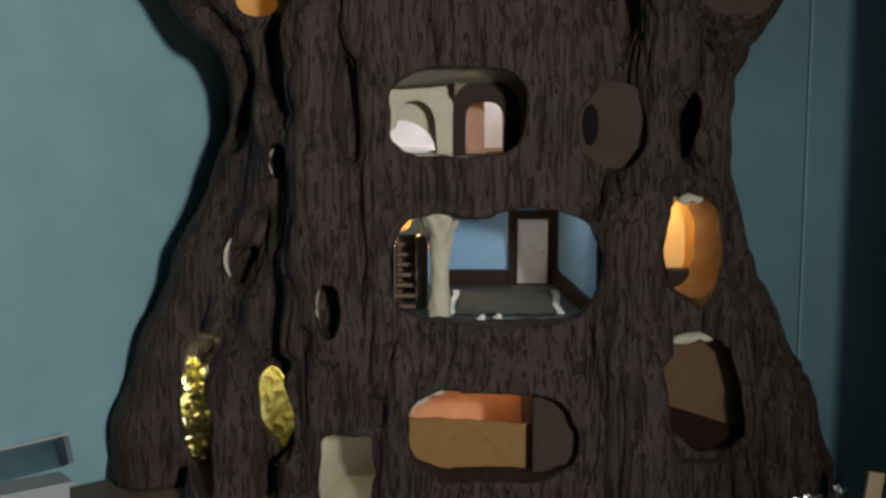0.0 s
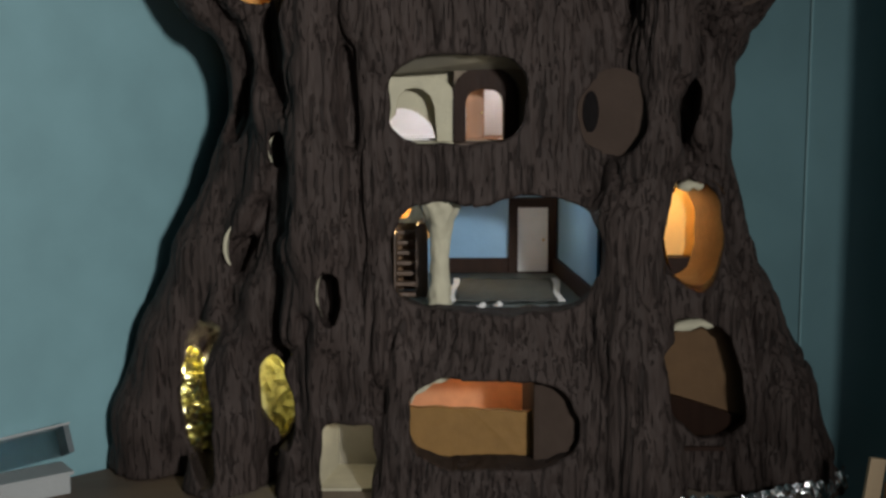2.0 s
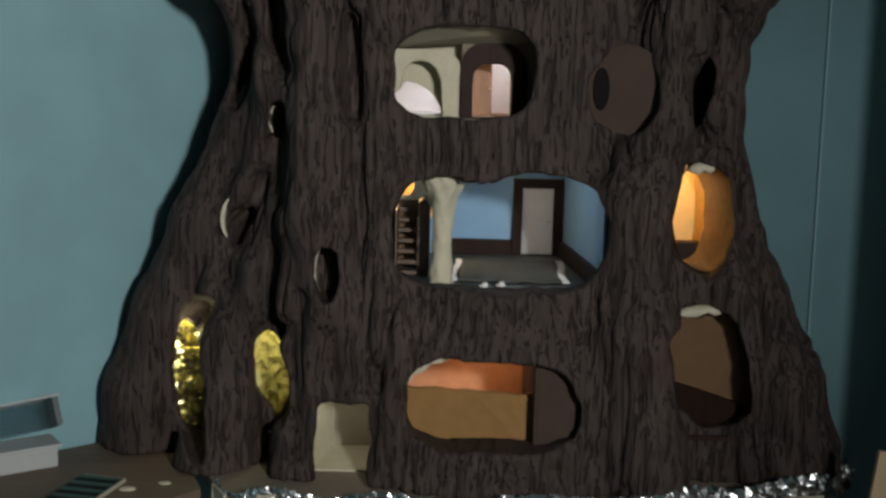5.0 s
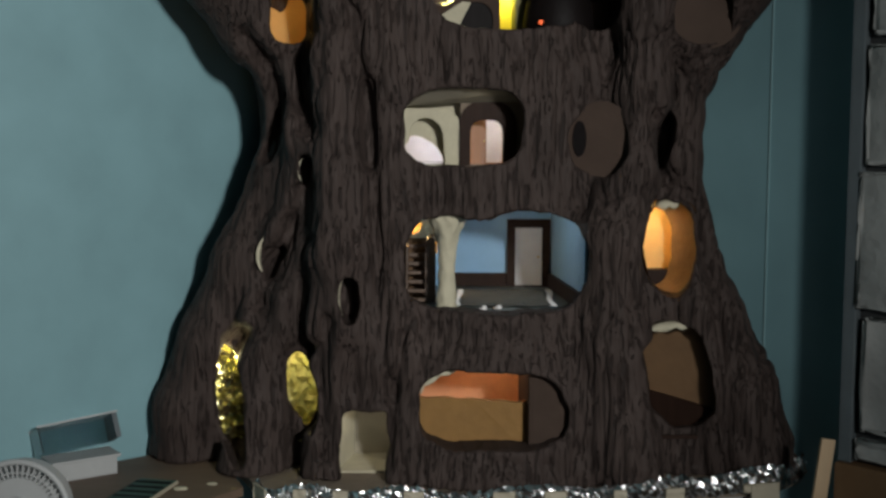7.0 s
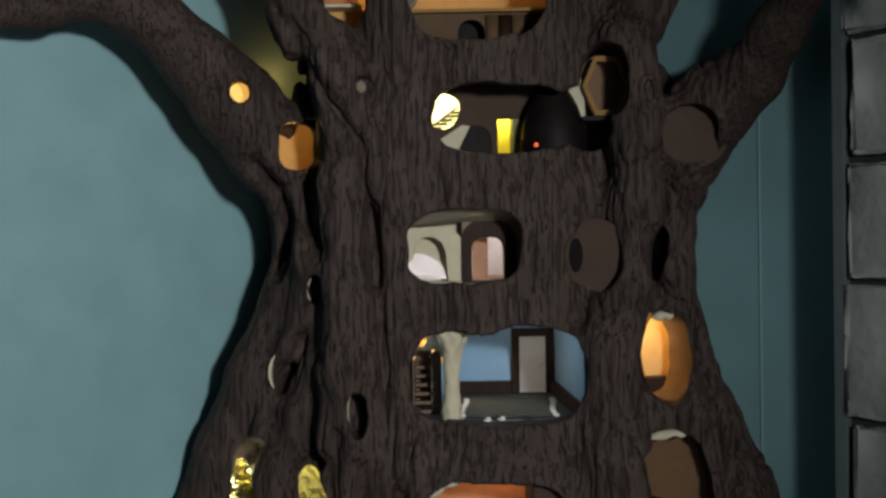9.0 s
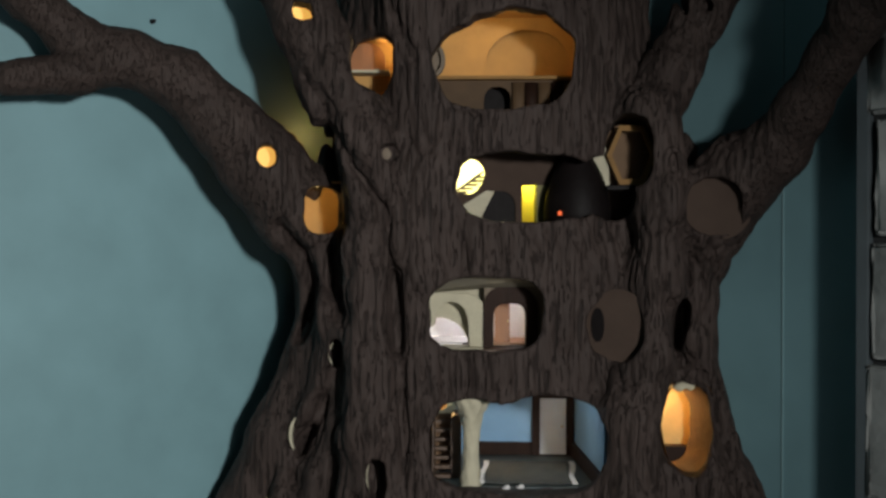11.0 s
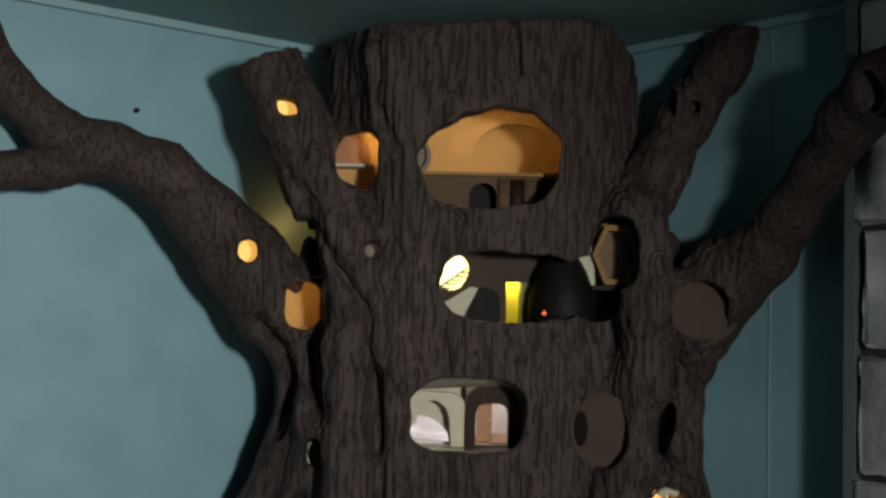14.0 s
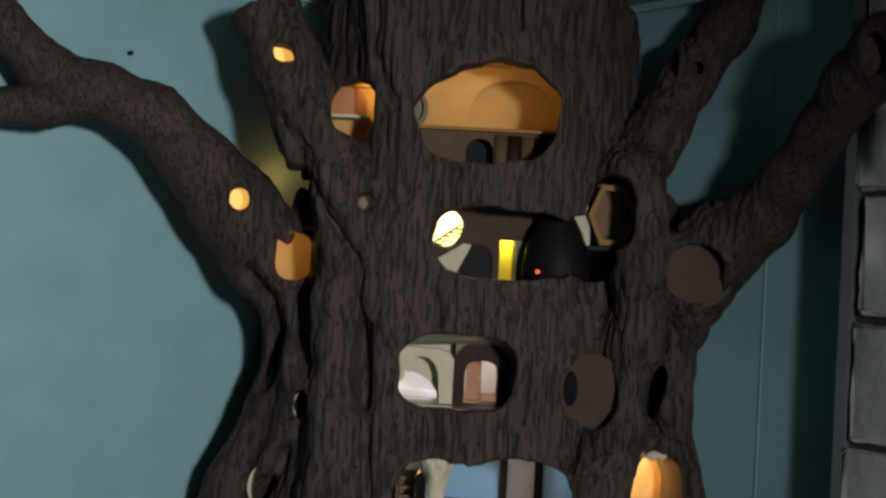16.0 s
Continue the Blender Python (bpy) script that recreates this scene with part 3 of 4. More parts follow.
def oval(x, z, hx, hz, power=2.0, steps=24, turn=0.0, wob=0.0):
    pts = []
    for i in range(steps):
        a = 2 * math.pi * i / steps
        c, q = math.cos(a), math.sin(a)
        k = 1 + wob * math.sin(3 * a + 1) + wob * 0.6 * math.sin(7 * a)
        ex, ez = hx * k * math.copysign(abs(c) ** (2 / power), c), hz * k * math.copysign(abs(q) ** (2 / power), q)
        pts.append((x + ex * math.cos(turn) - ez * math.sin(turn), z + ex * math.sin(turn) + ez * math.cos(turn)))
    return pts


def shell(x0, x1, y0, y1, z0, z1, wall, floor_mat, ceil_mat, label, back=True):
    """Lining of one room: back and side walls, floor and ceiling."""
    e = 0.005
    if back:
        part("room_wall", block(x0, x1, y1, y1 + e, z0, z1), wall, tree, label)
    part("room_wall", block(x0 - e, x0, y0, y1 + e, z0, z1), wall, tree, label)
    part("room_wall", block(x1, x1 + e, y0, y1 + e, z0, z1), wall, tree, label)
    part("room_floor", block(x0, x1, y0, y1, z0 - e, z0), floor_mat, tree)
    part("room_ceiling", block(x0, x1, y0, y1, z1, z1 + e), ceil_mat, tree)


def roughen(bm, depth, scale):
    """Hand-worked unevenness."""
    bmesh.ops.subdivide_edges(bm, edges=bm.edges, cuts=2, use_grid_fill=True)
    for v in bm.verts:
        v.co += depth * noise.noise_vector(v.co * scale)
    return bm


def loft(a, ya, b, yb):
    """The reveal of an opening, from one outline to another further in."""
    bm = bmesh.new()
    rings = []
    for f in (0, 0.3, 0.65, 1):
        rings.append([bm.verts.new((p[0] + (q[0] - p[0]) * f + 0.002 * math.sin(i * 1.7 + f * 5), ya + (yb - ya) * f, p[1] + (q[1] - p[1]) * f)) for i, (p, q) in enumerate(zip(a, b))])
    for r, q in zip(rings, rings[1:]):
        for i in range(len(r)):
            bm.faces.new((r[i], r[(i + 1) % len(r)], q[(i + 1) % len(r)], q[i]))
    return bm


def turned(bm, x, y, degrees):
    """Turns a piece about an upright line."""
    bmesh.ops.transform(bm, matrix=Matrix.Translation((x, y, 0)) @ Matrix.Rotation(radians(degrees), 4, "Z") @ Matrix.Translation((-x, -y, 0)), verts=bm.verts)
    return bm


def knob(x, y, z, r, parent, mat):
    bm = bmesh.new()
    bmesh.ops.create_uvsphere(bm, u_segments=10, v_segments=8, radius=r, matrix=Matrix.Translation((x, y, z)))
    return part("knob", bm, mat, parent, smooth=True)


def lip(points, width, y, mat, label, height=0.008):
    """A ragged plaster edge left round an opening: a thick ribbon along the points."""
    bm = bmesh.new()
    rows = []
    n = len(points)
    for i, (x, z) in enumerate(points):
        k = math.sin(math.pi * (i + 0.4) / (n - 0.2)) ** 0.6 * width * (0.85 + 0.3 * math.sin(i * 2.3))
        rows.append([bm.verts.new(c) for c in ((x, y, z), (x, y - 0.004, z - k), (x, y + 0.02, z - k), (x, y + 0.022, z + height))])
    for a, b in zip(rows, rows[1:]):
        for j in range(4):
            bm.faces.new((a[j], a[(j + 1) % 4], b[(j + 1) % 4], b[j]))
    bm.faces.new(rows[0][::-1]), bm.faces.new(rows[-1])
    bmesh.ops.recalc_face_normals(bm, faces=bm.faces)
    return part("plaster_lip", bm, mat, tree, label, smooth=True)


def lathe(profile, x, y, segments=20, squash=1.0):
    """A turned form: radius and height pairs about an upright axis."""
    bm = bmesh.new()
    rings = []
    for r, z in profile:
        rings.append([bm.verts.new((x + r * math.cos(2 * math.pi * i / segments), y + squash * r * math.sin(2 * math.pi * i / segments), z)) for i in range(segments)])
    for a, b in zip(rings, rings[1:]):
        for i in range(segments):
            bm.faces.new((a[i], a[(i + 1) % segments], b[(i + 1) % segments], b[i]))
    bm.faces.new(rings[0][::-1]), bm.faces.new(rings[-1])
    return bm


# blue room: door, skirting, plaster pillar, little stair
shell(-0.125, 0.325, 2.405, 2.86, 0.996, 1.245, BLUE, GREYFLOOR, CREAM, "sky-blue painted wall")


def slanted(name, x0, x1, thick, z0, z1, mat, label=""):
    """An upright slab along the blue room's slanting side, from x0 in front to x1 at the back."""
    bm = bmesh.new()
    foot = [(x0, 2.37), (x1, 2.8595), (x1 + thick, 2.8595), (x0 + thick, 2.37)]
    a, b = ([bm.verts.new((x, y, z)) for x, y in foot] for z in (z0, z1))
    bm.faces.new(a[::-1]), bm.faces.new(b)
    for i in range(4):
        bm.faces.new((a[i], a[(i + 1) % 4], b[(i + 1) % 4], b[i]))
    bmesh.ops.recalc_face_normals(bm, faces=bm.faces)
    return part(name, bm, mat, tree, label)


slanted("room_wall", 0.318, 0.284, 0.005, 0.997, 1.244, BLUE, "sky-blue painted wall")
part("skirting", block(-0.02, 0.166, 2.846, 2.8595, 0.9965, 1.033, 0.002), DARKWOOD, tree)
slanted("skirting", 0.306, 0.272, 0.0115, 0.9965, 1.034, DARKWOOD)
casing = part("door_casing", plate(rect(0.163, 0.282, 0.9965, 1.183), 2.838, 2.8595, [rect(0.185, 0.260, 0.999, 1.160)]), DARKWOOD, tree, "dark-stained door casing")
leaf = part("door", block(0.185, 0.260, 2.846, 2.858, 0.999, 1.160, 0.001), WHITE, tree, "white painted room door")
for z0, z1 in ((1.015, 1.075), (1.088, 1.148)):
    part("door_panel", block(0.196, 0.249, 2.8445, 2.847, z0, z1, 0.001), WHITE, leaf)
knob(0.249, 2.842, 1.079, 0.0035, leaf, BRASS)
part("pillar", roughen(lathe([(0.027, 0.997), (0.025, 1.02), (0.020, 1.06), (0.020, 1.11), (0.024, 1.15), (0.032, 1.18), (0.043, 1.205), (0.048, 1.225)], -0.007, 2.41), 0.006, 55), CREAM, tree, "rough cream plaster pillar flaring at the top", smooth=True)
part("room_wall", block(-0.124, -0.046, 2.60, 2.606, 0.997, 1.15, 0.001), BROWN, tree)
part("room_wall", plate(rect(-0.124, 0.0, 1.15, 1.244), 2.60, 2.606, [oval(-0.094, 1.185, 0.022, 0.026, 2.4)]), CREAM, tree)
part("room_wall", block(-0.124, -0.03, 2.72, 2.726, 1.10, 1.244), OCHRE, tree)
for i in range(7):
    part("stair_tread", block(-0.103, -0.060, 2.49 + 0.015 * i, 2.515 + 0.015 * i, 1.000 + 0.021 * i, 1.008 + 0.021 * i, 0.001), STEPWOOD, tree)
part("stair_string", block(-0.106, -0.103, 2.47, 2.60, 0.997, 1.14), STEPWOOD, tree)
part("stair_wall", plate(arch(-0.060, -0.034, 0.997, 1.16, 2.0), 2.50, 2.60), STEPWOOD, tree)

# arched room: cream wall with a niche, dark arch with an open door behind it
# DULL ceiling and niche roof: shade above the niche put into the colour
shell(-0.145, 0.205, 2.41, 2.80, 1.336, 1.545, CREAM, STEPWOOD, DULL, "cream plaster wall")
part("niche_wall", plate([(-0.144, 1.337), (0.024, 1.337), (0.024, 1.43), (0.019, 1.452), (0.006, 1.466), (-0.015, 1.472), (-0.144, 1.476)], 2.475, 2.50, [[(-0.012, 1.338), (-0.017, 1.41), (-0.026, 1.434), (-0.042, 1.448), (-0.06, 1.452), (-0.078, 1.448), (-0.092, 1.436), (-0.098, 1.418), (-0.101, 1.395), (-0.112, 1.385), (-0.132, 1.362), (-0.140, 1.338)]], 0.006), CREAM, tree, "cream plaster wall with an arched niche")
part("niche_back", plate(rect(-0.160, 0.022, 1.27, 1.512), 2.53, 2.535, [oval(-0.083, 1.345, 0.066, 0.060, 2.2, turn=-0.55)]), CREAM, tree)
part("niche_floor", block(-0.144, 0.022, 2.42, 2.529, 1.3365, 1.3385), CREAM, tree)
soffit = bmesh.new()
row = [soffit.verts.new(c) for c in ((-0.144, 2.372, 1.522), (0.204, 2.372, 1.522), (0.204, 2.478, 1.492), (0.022, 2.478, 1.487), (-0.144, 2.478, 1.476))]
deep = bmesh.ops.extrude_face_region(soffit, geom=[soffit.faces.new(row)])
bmesh.ops.translate(soffit, vec=(0, 0, 0.006), verts=[v for v in deep["geom"] if isinstance(v, bmesh.types.BMVert)])
bmesh.ops.recalc_face_normals(soffit, faces=soffit.faces)
part("soffit", soffit, SHADECREAM, tree, "cream plaster ceiling in a shaded tone, sloping down")
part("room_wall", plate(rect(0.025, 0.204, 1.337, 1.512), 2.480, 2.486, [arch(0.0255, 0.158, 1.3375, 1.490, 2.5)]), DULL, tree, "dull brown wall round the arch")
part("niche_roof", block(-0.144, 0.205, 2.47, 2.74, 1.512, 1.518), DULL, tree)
part("niche_floor", block(-0.144, 0.02, 2.536, 2.74, 1.337, 1.343), WHITE, tree)
part("hall_floor", block(0.03, 0.204, 2.541, 2.74, 1.337, 1.341), REDWOOD, tree)
part("room_wall", block(-0.144, 0.02, 2.74, 2.745, 1.337, 1.50), WHITE, tree)
part("room_wall", plate(rect(0.0245, 0.204, 1.337, 1.512), 2.53, 2.54, [arch(0.05, 0.13, 1.338, 1.449, 3.0)]), CREAM, tree)
part("arch_frame", plate(arch(0.020, 0.162, 1.337, 1.494, 2.5), 2.475, 2.53, [arch(0.049, 0.131, 1.3375, 1.448, 3.0)], 0.004), DARKWOOD, tree, "thick dark wooden arch")
hall = part("door", block(0.052, 0.092, 2.58, 2.588, 1.340, 1.452, 0.001), REDWOOD, tree, "orange-brown wooden door standing ajar")
knob(0.087, 2.577, 1.397, 0.003, hall, BRASS)
part("room_wall", block(0.03, 0.204, 2.74, 2.745, 1.337, 1.512), WHITE, tree)

# kitchen at the foot: orange ceiling, brown walls, dark partition
shell(-0.10, 0.295, 2.37, 2.66, 0.675, 0.885, TAN, TAN, ORANGE, "tan-brown plaster wall")
uneven = [(-0.10 + 0.0143 * i, 0.793 + 0.0018 * math.sin(i * 1.3) - 0.0006 * i) for i in range(21)]
part("room_wall", roughen(plate([(0.184, 0.650), (-0.10, 0.650)] + uneven, 2.345, 2.36, (), 0.004), 0.0025, 30), TAN, tree, "hand-worked tan plaster wall")
part("back_band", block(-0.10, 0.186, 2.645, 2.655, 0.70, 0.884), ORANGE, tree, "bright orange plaster band")
part("partition", block(0.183, 0.33, 2.298, 2.64, 0.660, 0.900, 0.012), NICHE, tree, "dull brown partition wall")
lip(oval(0.098, 0.78, 0.168, 0.088, 3.2, 40)[12:20], 0.018, 2.325, CREAM, "bare cream plaster edge")

# attic with a dome: ochre walls, gallery, dark doorway below
shell(-0.14, 0.262, 2.44, 2.80, 1.905, 2.21, OCHRE, BROWN, OCHRE, "ochre plaster wall", back=False)
part("room_wall", plate(rect(-0.14, 0.262, 2.03, 2.21), 2.66, 2.67, [arch(0.022, 0.262 - 0.004, 2.031, 2.178, 2.2)]), OCHRE, tree, "ochre plaster wall with an arched recess")
part("recess_back", block(-0.14, 0.262, 2.695, 2.70, 2.03, 2.21), OCHRE, tree)
part("gallery", block(-0.14, 0.262, 2.475, 2.76, 2.018, 2.027, 0.002), TAN, tree, "ochre gallery floor")
part("gallery_front", plate(rect(-0.14, 0.262, 1.906, 2.018), 2.50, 2.508, [arch(0.022, 0.092, 1.907, 2.002, 2.3)]), SHADEBROWN, tree, "tan wall darkened as if shaded, with a dark arched doorway")
# black sheet painted as the shade inside the doorway
part("doorway_back", block(0.0, 0.11, 2.56, 2.565, 1.907, 2.015), BLACK, tree)
for i, x in enumerate((0.110, 0.143, 0.176, 0.209)):
    part("curtain_fold", lathe([(0.018, 1.907), (0.016, 1.95), (0.017, 2.012)], x, 2.497, 10, 0.45), (SHADEBROWN, DARKWOOD)[i % 2], tree, smooth=True)
part("porthole", plate(oval(-0.105, 2.062, 0.030, 0.042), 2.44, 2.455, [oval(-0.108, 2.062, 0.023, 0.034)]), DULL, tree, "round grey-brown inner window")
part("porthole_back", plate(oval(-0.105, 2.062, 0.028, 0.040), 2.457, 2.462), DULL, tree)

# dark hall: glowing stair, arch, yellow door, dark dome
shell(-0.105, 0.395, 2.53, 2.80, 1.637, 1.858, NICHE, DARKWOOD, NICHE, "dull brown plaster wall", back=False)
part("room_wall", plate(rect(-0.105, 0.395, 1.638, 1.858), 2.55, 2.556, [oval(-0.018, 1.775, 0.040, 0.046, 2.3, turn=-0.4), arch(0.022, 0.106, 1.639, 1.738, 2.2), rect(0.122, 0.186, 1.639, 1.752)]), NICHE, tree, "dull brown wall with a round opening and doorways")
part("stair_room_wall", block(-0.105, 0.06, 2.70, 2.705, 1.638, 1.858), PALEYELLOW, tree, "pale yellow wall")
part("stair_room_wall", block(0.055, 0.060, 2.56, 2.70, 1.638, 1.858), PALEYELLOW, tree)
for i in range(6):
    part("stair_tread", block(-0.07 + 0.014 * i, -0.035 + 0.014 * i, 2.558, 2.60, 1.722 + 0.010 * i, 1.727 + 0.010 * i), STEPWOOD, tree)
rail = block(-0.05, 0.05, -0.004, 0.004, -0.003, 0.003)
bmesh.ops.transform(rail, matrix=pose(-0.02, 2.544, 1.757, 0, -36, 0), verts=rail.verts)
part("handrail", rail, STEPWOOD, tree)
slope = plate([(-0.06, 1.640), (0.002, 1.640), (0.05, 1.735), (0.03, 1.738), (-0.03, 1.70), (-0.06, 1.69)], 2.535, 2.549)
part("stair_base", slope, CREAM, tree, "cream plaster under the stair")
# black sheet stands in for the shade inside the arch
part("arch_back", block(0.01, 0.1155, 2.558, 2.563, 1.638, 1.75), BLACK, tree)
part("passage_wall", block(0.116, 0.120, 2.556, 2.70, 1.638, 1.80), YELLOW, tree)
part("passage_wall", block(0.200, 0.204, 2.556, 2.70, 1.638, 1.80), DULL, tree)
yellow = part("door", block(0.121, 0.160, 2.695, 2.700, 1.638, 1.80), YELLOW, tree, "bright yellow lit door")
part("passage_end", block(0.160, 0.20, 2.695, 2.700, 1.638, 1.80), OLIVE, tree)
part("jamb", block(0.160, 0.186, 2.545, 2.549, 1.639, 1.752), OLIVE, tree)
part("hood", lathe([(0.082, 1.638), (0.086, 1.68), (0.080, 1.73), (0.062, 1.78), (0.042, 1.815), (0.030, 1.857)], 0.262, 2.50, 20), BLACK, tree, "black rounded chimney hood", smooth=True)
ember = bmesh.new()
bmesh.ops.create_icosphere(ember, subdivisions=2, radius=0.006, matrix=Matrix.Translation((0.212, 2.420, 1.676)))
part("ember", ember, EMBER, tree, "small glowing red ember light")
part("window_lining", roughen(plate([(0.27, 1.80), (0.322, 1.712), (0.336, 1.72), (0.342, 1.75), (0.340, 1.80), (0.328, 1.87), (0.31, 1.87)], 2.486, 2.492), 0.001, 30), CREAM, tree, "cream plaster beside a window")
part("window_frame", plate(oval(0.395, 1.824, 0.062, 0.086, 2.0, 6), 2.458, 2.482, [oval(0.395, 1.824, 0.050, 0.070, 2.0, 6)]), TAN, tree, "ochre six-sided window frame")
part("window_back", plate(oval(0.388, 1.824, 0.066, 0.086), 2.515, 2.52), BROWN, tree)
# black block set where the area under the window is dark
part("window_dark_fill", block(0.33, 0.44, 2.44, 2.50, 1.735, 1.747, 0.002), BLACK, tree, "black block filling the dark area under the window")

# egg-shaped side room, brown room below it
shell(0.415, 0.592, 2.52, 2.60, 1.024, 1.27, AMBER, BROWN, AMBER, "glowing yellow-ochre plaster wall")
# reveal in the shaded copy, dimmer than the wall behind
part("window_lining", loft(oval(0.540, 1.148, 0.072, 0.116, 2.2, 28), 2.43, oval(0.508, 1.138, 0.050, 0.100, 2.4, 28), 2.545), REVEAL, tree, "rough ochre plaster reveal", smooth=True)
part("side_chest", block(0.455, 0.556, 2.548, 2.59, 1.025, 1.076, 0.002), DARKWOOD, tree, "dark red-brown chest")
part("room_wall", turned(block(0.43, 0.70, 2.50, 2.505, 0.68, 0.99), 0.43, 2.50, -24), BROWN, tree, "brown plaster wall")
part("room_floor", block(0.43, 0.66, 2.36, 2.50, 0.69, 0.699), DARKWOOD, tree)
slab = plate([(0.43, 0.70), (0.69, 0.70), (0.69, 0.748), (0.55, 0.778), (0.43, 0.80)], 2.485, 2.499)
part("low_bench", turned(slab, 0.43, 2.50, -24), DARKWOOD, tree, "dark brown sloping bench")
lip(oval(0.530, 0.838, 0.082, 0.128, 2.7, 40, turn=0.12)[7:14], 0.016, 2.365, CREAM, "bare cream plaster edge")
lip(oval(0.526, 1.148, 0.062, 0.106, 2.2, 40)[8:14], 0.020, 2.425, CREAM, "bare cream plaster edge")

# roots and limbs: yellow hollow, white porch, orange lit holes
shell(-0.425, -0.300, 2.44, 2.60, 0.665, 0.915, LEMON, LEMON, LEMON, "lemon-yellow crumpled lining")
porch = bmesh.new()
wall = [porch.verts.new((x, y, z)) for z in (0.601, 0.80) for x, y in ((-0.275, 2.375), (-0.268, 2.370), (-0.236, 2.545), (-0.245, 2.55))]
for q in ((0, 1, 2, 3), (7, 6, 5, 4), (0, 4, 5, 1), (1, 5, 6, 2), (2, 6, 7, 3), (3, 7, 4, 0)):
    porch.faces.new([wall[i] for i in q])
bmesh.ops.recalc_face_normals(porch, faces=porch.faces)
part("porch_wall", porch, CREAM, tree, "cream plastered porch wall")
# back wall darker than the side wall: shade put into its colour
part("porch_wall", block(-0.237, -0.13, 2.54, 2.546, 0.601, 0.80), SHADECREAM, tree, "cream porch wall in a shaded grey tone")
part("porch_floor", block(-0.262, -0.138, 2.375, 2.545, 0.6005, 0.605), CREAM, tree)
part("porch_ceiling", block(-0.262, -0.138, 2.40, 2.545, 0.784, 0.789), CREAM, tree)
lining = bmesh.new()
rows = []
for i in range(20):
    z = 0.668 + 0.24 * i / 19
    rows.append([lining.verts.new((-0.424 + 0.0103 * j + random.uniform(-0.003, 0.003), 2.575 - 0.03 * (abs(j - 6) / 6) ** 2 + random.uniform(-0.008, 0.008), z + random.uniform(-0.003, 0.003))) for j in range(13)])
for p, q in zip(rows, rows[1:]):
    for j in range(12):
        lining.faces.new((p[j], q[j], q[j + 1], p[j + 1]))
part("crumpled_lining", lining, LEMON, tree, "crumpled lemon-yellow lining")
shell(-0.45, -0.335, 2.455, 2.56, 1.625, 1.752, OCHRE, OCHRE, OCHRE, "glowing ochre lining")
shell(-0.325, -0.195, 2.465, 2.54, 1.955, 2.12, OCHRE, OCHRE, OCHRE, "glowing ochre lining")
part("inner_ledge", block(-0.325, -0.22, 2.47, 2.54, 2.035, 2.042, 0.001), CREAM, tree)
part("inner_arch", plate(arch(-0.322, -0.232, 2.045, 2.118), 2.515, 2.523), REDWOOD, tree)
for pts, y in ((oval(-0.520, 1.812, 0.034, 0.036), 2.415), (oval(-0.424, 2.158, 0.036, 0.034), 2.375)):
    part("glowing_pane", plate(pts, y, y + 0.003), GLOW, tree)
for x, z, hx, hz, y, a0, a1 in ((-0.422, 1.118, 0.042, 0.052, 2.425, 115, 225), (-0.236, 1.03, 0.027, 0.052, 2.335, 110, 240), (-0.345, 1.325, 0.014, 0.028, 2.385, 110, 240)):
    bm = bmesh.new()
    rows = []
    for i in range(11):
        a = radians(a0 + (a1 - a0) * i / 10)
        k = 1 - (0.45 if hx > 0.05 else 0.2) * math.sin(math.pi * i / 10)
        rows.append([bm.verts.new((x + hx * f * math.cos(a), yy, z + hz * f * math.sin(a))) for f, yy in ((1.05, y), (k, y + 0.012), (1.05, y + 0.016))])
    for a, b in zip(rows, rows[1:]):
        for j in range(3):
            bm.faces.new((a[j], a[(j + 1) % 3], b[(j + 1) % 3], b[j]))
    part("plaster_lip", bm, CREAM, tree, "bare cream plaster edge", smooth=True)
# shallow blind niches and knots in the bark
part("niche_back", turned(plate(oval(0.350, 1.398, 0.078, 0.092), 2.358, 2.365), 0.35, 2.36, -17), NICHE, tree, "smooth brown back of a blind niche")
# black ellipse painted as the shade of a deeper hole
part("niche_painted_shade", turned(plate(oval(0.301, 1.402, 0.016, 0.042), 2.354, 2.357), 0.35, 2.36, -17), BLACK, tree)
part("niche_back", turned(plate(oval(0.592, 1.692, 0.082, 0.082), 2.362, 2.369), 0.59, 2.365, -8), NICHE, tree, "smooth brown back of a blind niche")
knot = bmesh.new()
bmesh.ops.create_icosphere(knot, subdivisions=3, radius=0.02, matrix=Matrix.Translation((-0.215, 2.352, 1.818)) @ Matrix.Diagonal((1, 0.6, 1, 1)))
part("knot", knot, DULL, tree, "grey rounded knot", smooth=True)


def ring(x, y, z, rx, rz, thick, turn=0.0, yaw=0.0):
    """A swollen bark collar round a knothole."""
    bm = bmesh.new()
    rows = []
    for i in range(22):
        a = 2 * math.pi * i / 22
        t = thick * (1 + 0.25 * math.sin(3 * a + 1))
        row = []
        for j in range(8):
            b = 2 * math.pi * j / 8
            c, q = (rx + t * math.cos(b)) * math.cos(a), (rz + t * math.cos(b)) * math.sin(a)
            row.append(bm.verts.new(pose(x, y, z, 0, turn, yaw) @ Vector((c, t * math.sin(b), q))))
        rows.append(row)
    for i in range(22):
        for j in range(8):
            p, q = rows[i], rows[(i + 1) % 22]
            bm.faces.new((p[j], q[j], q[(j + 1) % 8], p[(j + 1) % 8]))
    return part("knothole_collar", bm, BARK, tree, smooth=True)


ring(0.735, 2.255, 1.925, 0.026, 0.045, 0.012, 20, 20)
ring(0.475, 2.315, 1.79, 0.020, 0.036, 0.009)


# ---- small things in the rooms ----
rug = empty("rug", (0.147, 2.6, 0.998), "grey-green woven rug with white fringed ends on the floor", "rug")
cloth = bmesh.new()
nx, ny = 24, 16
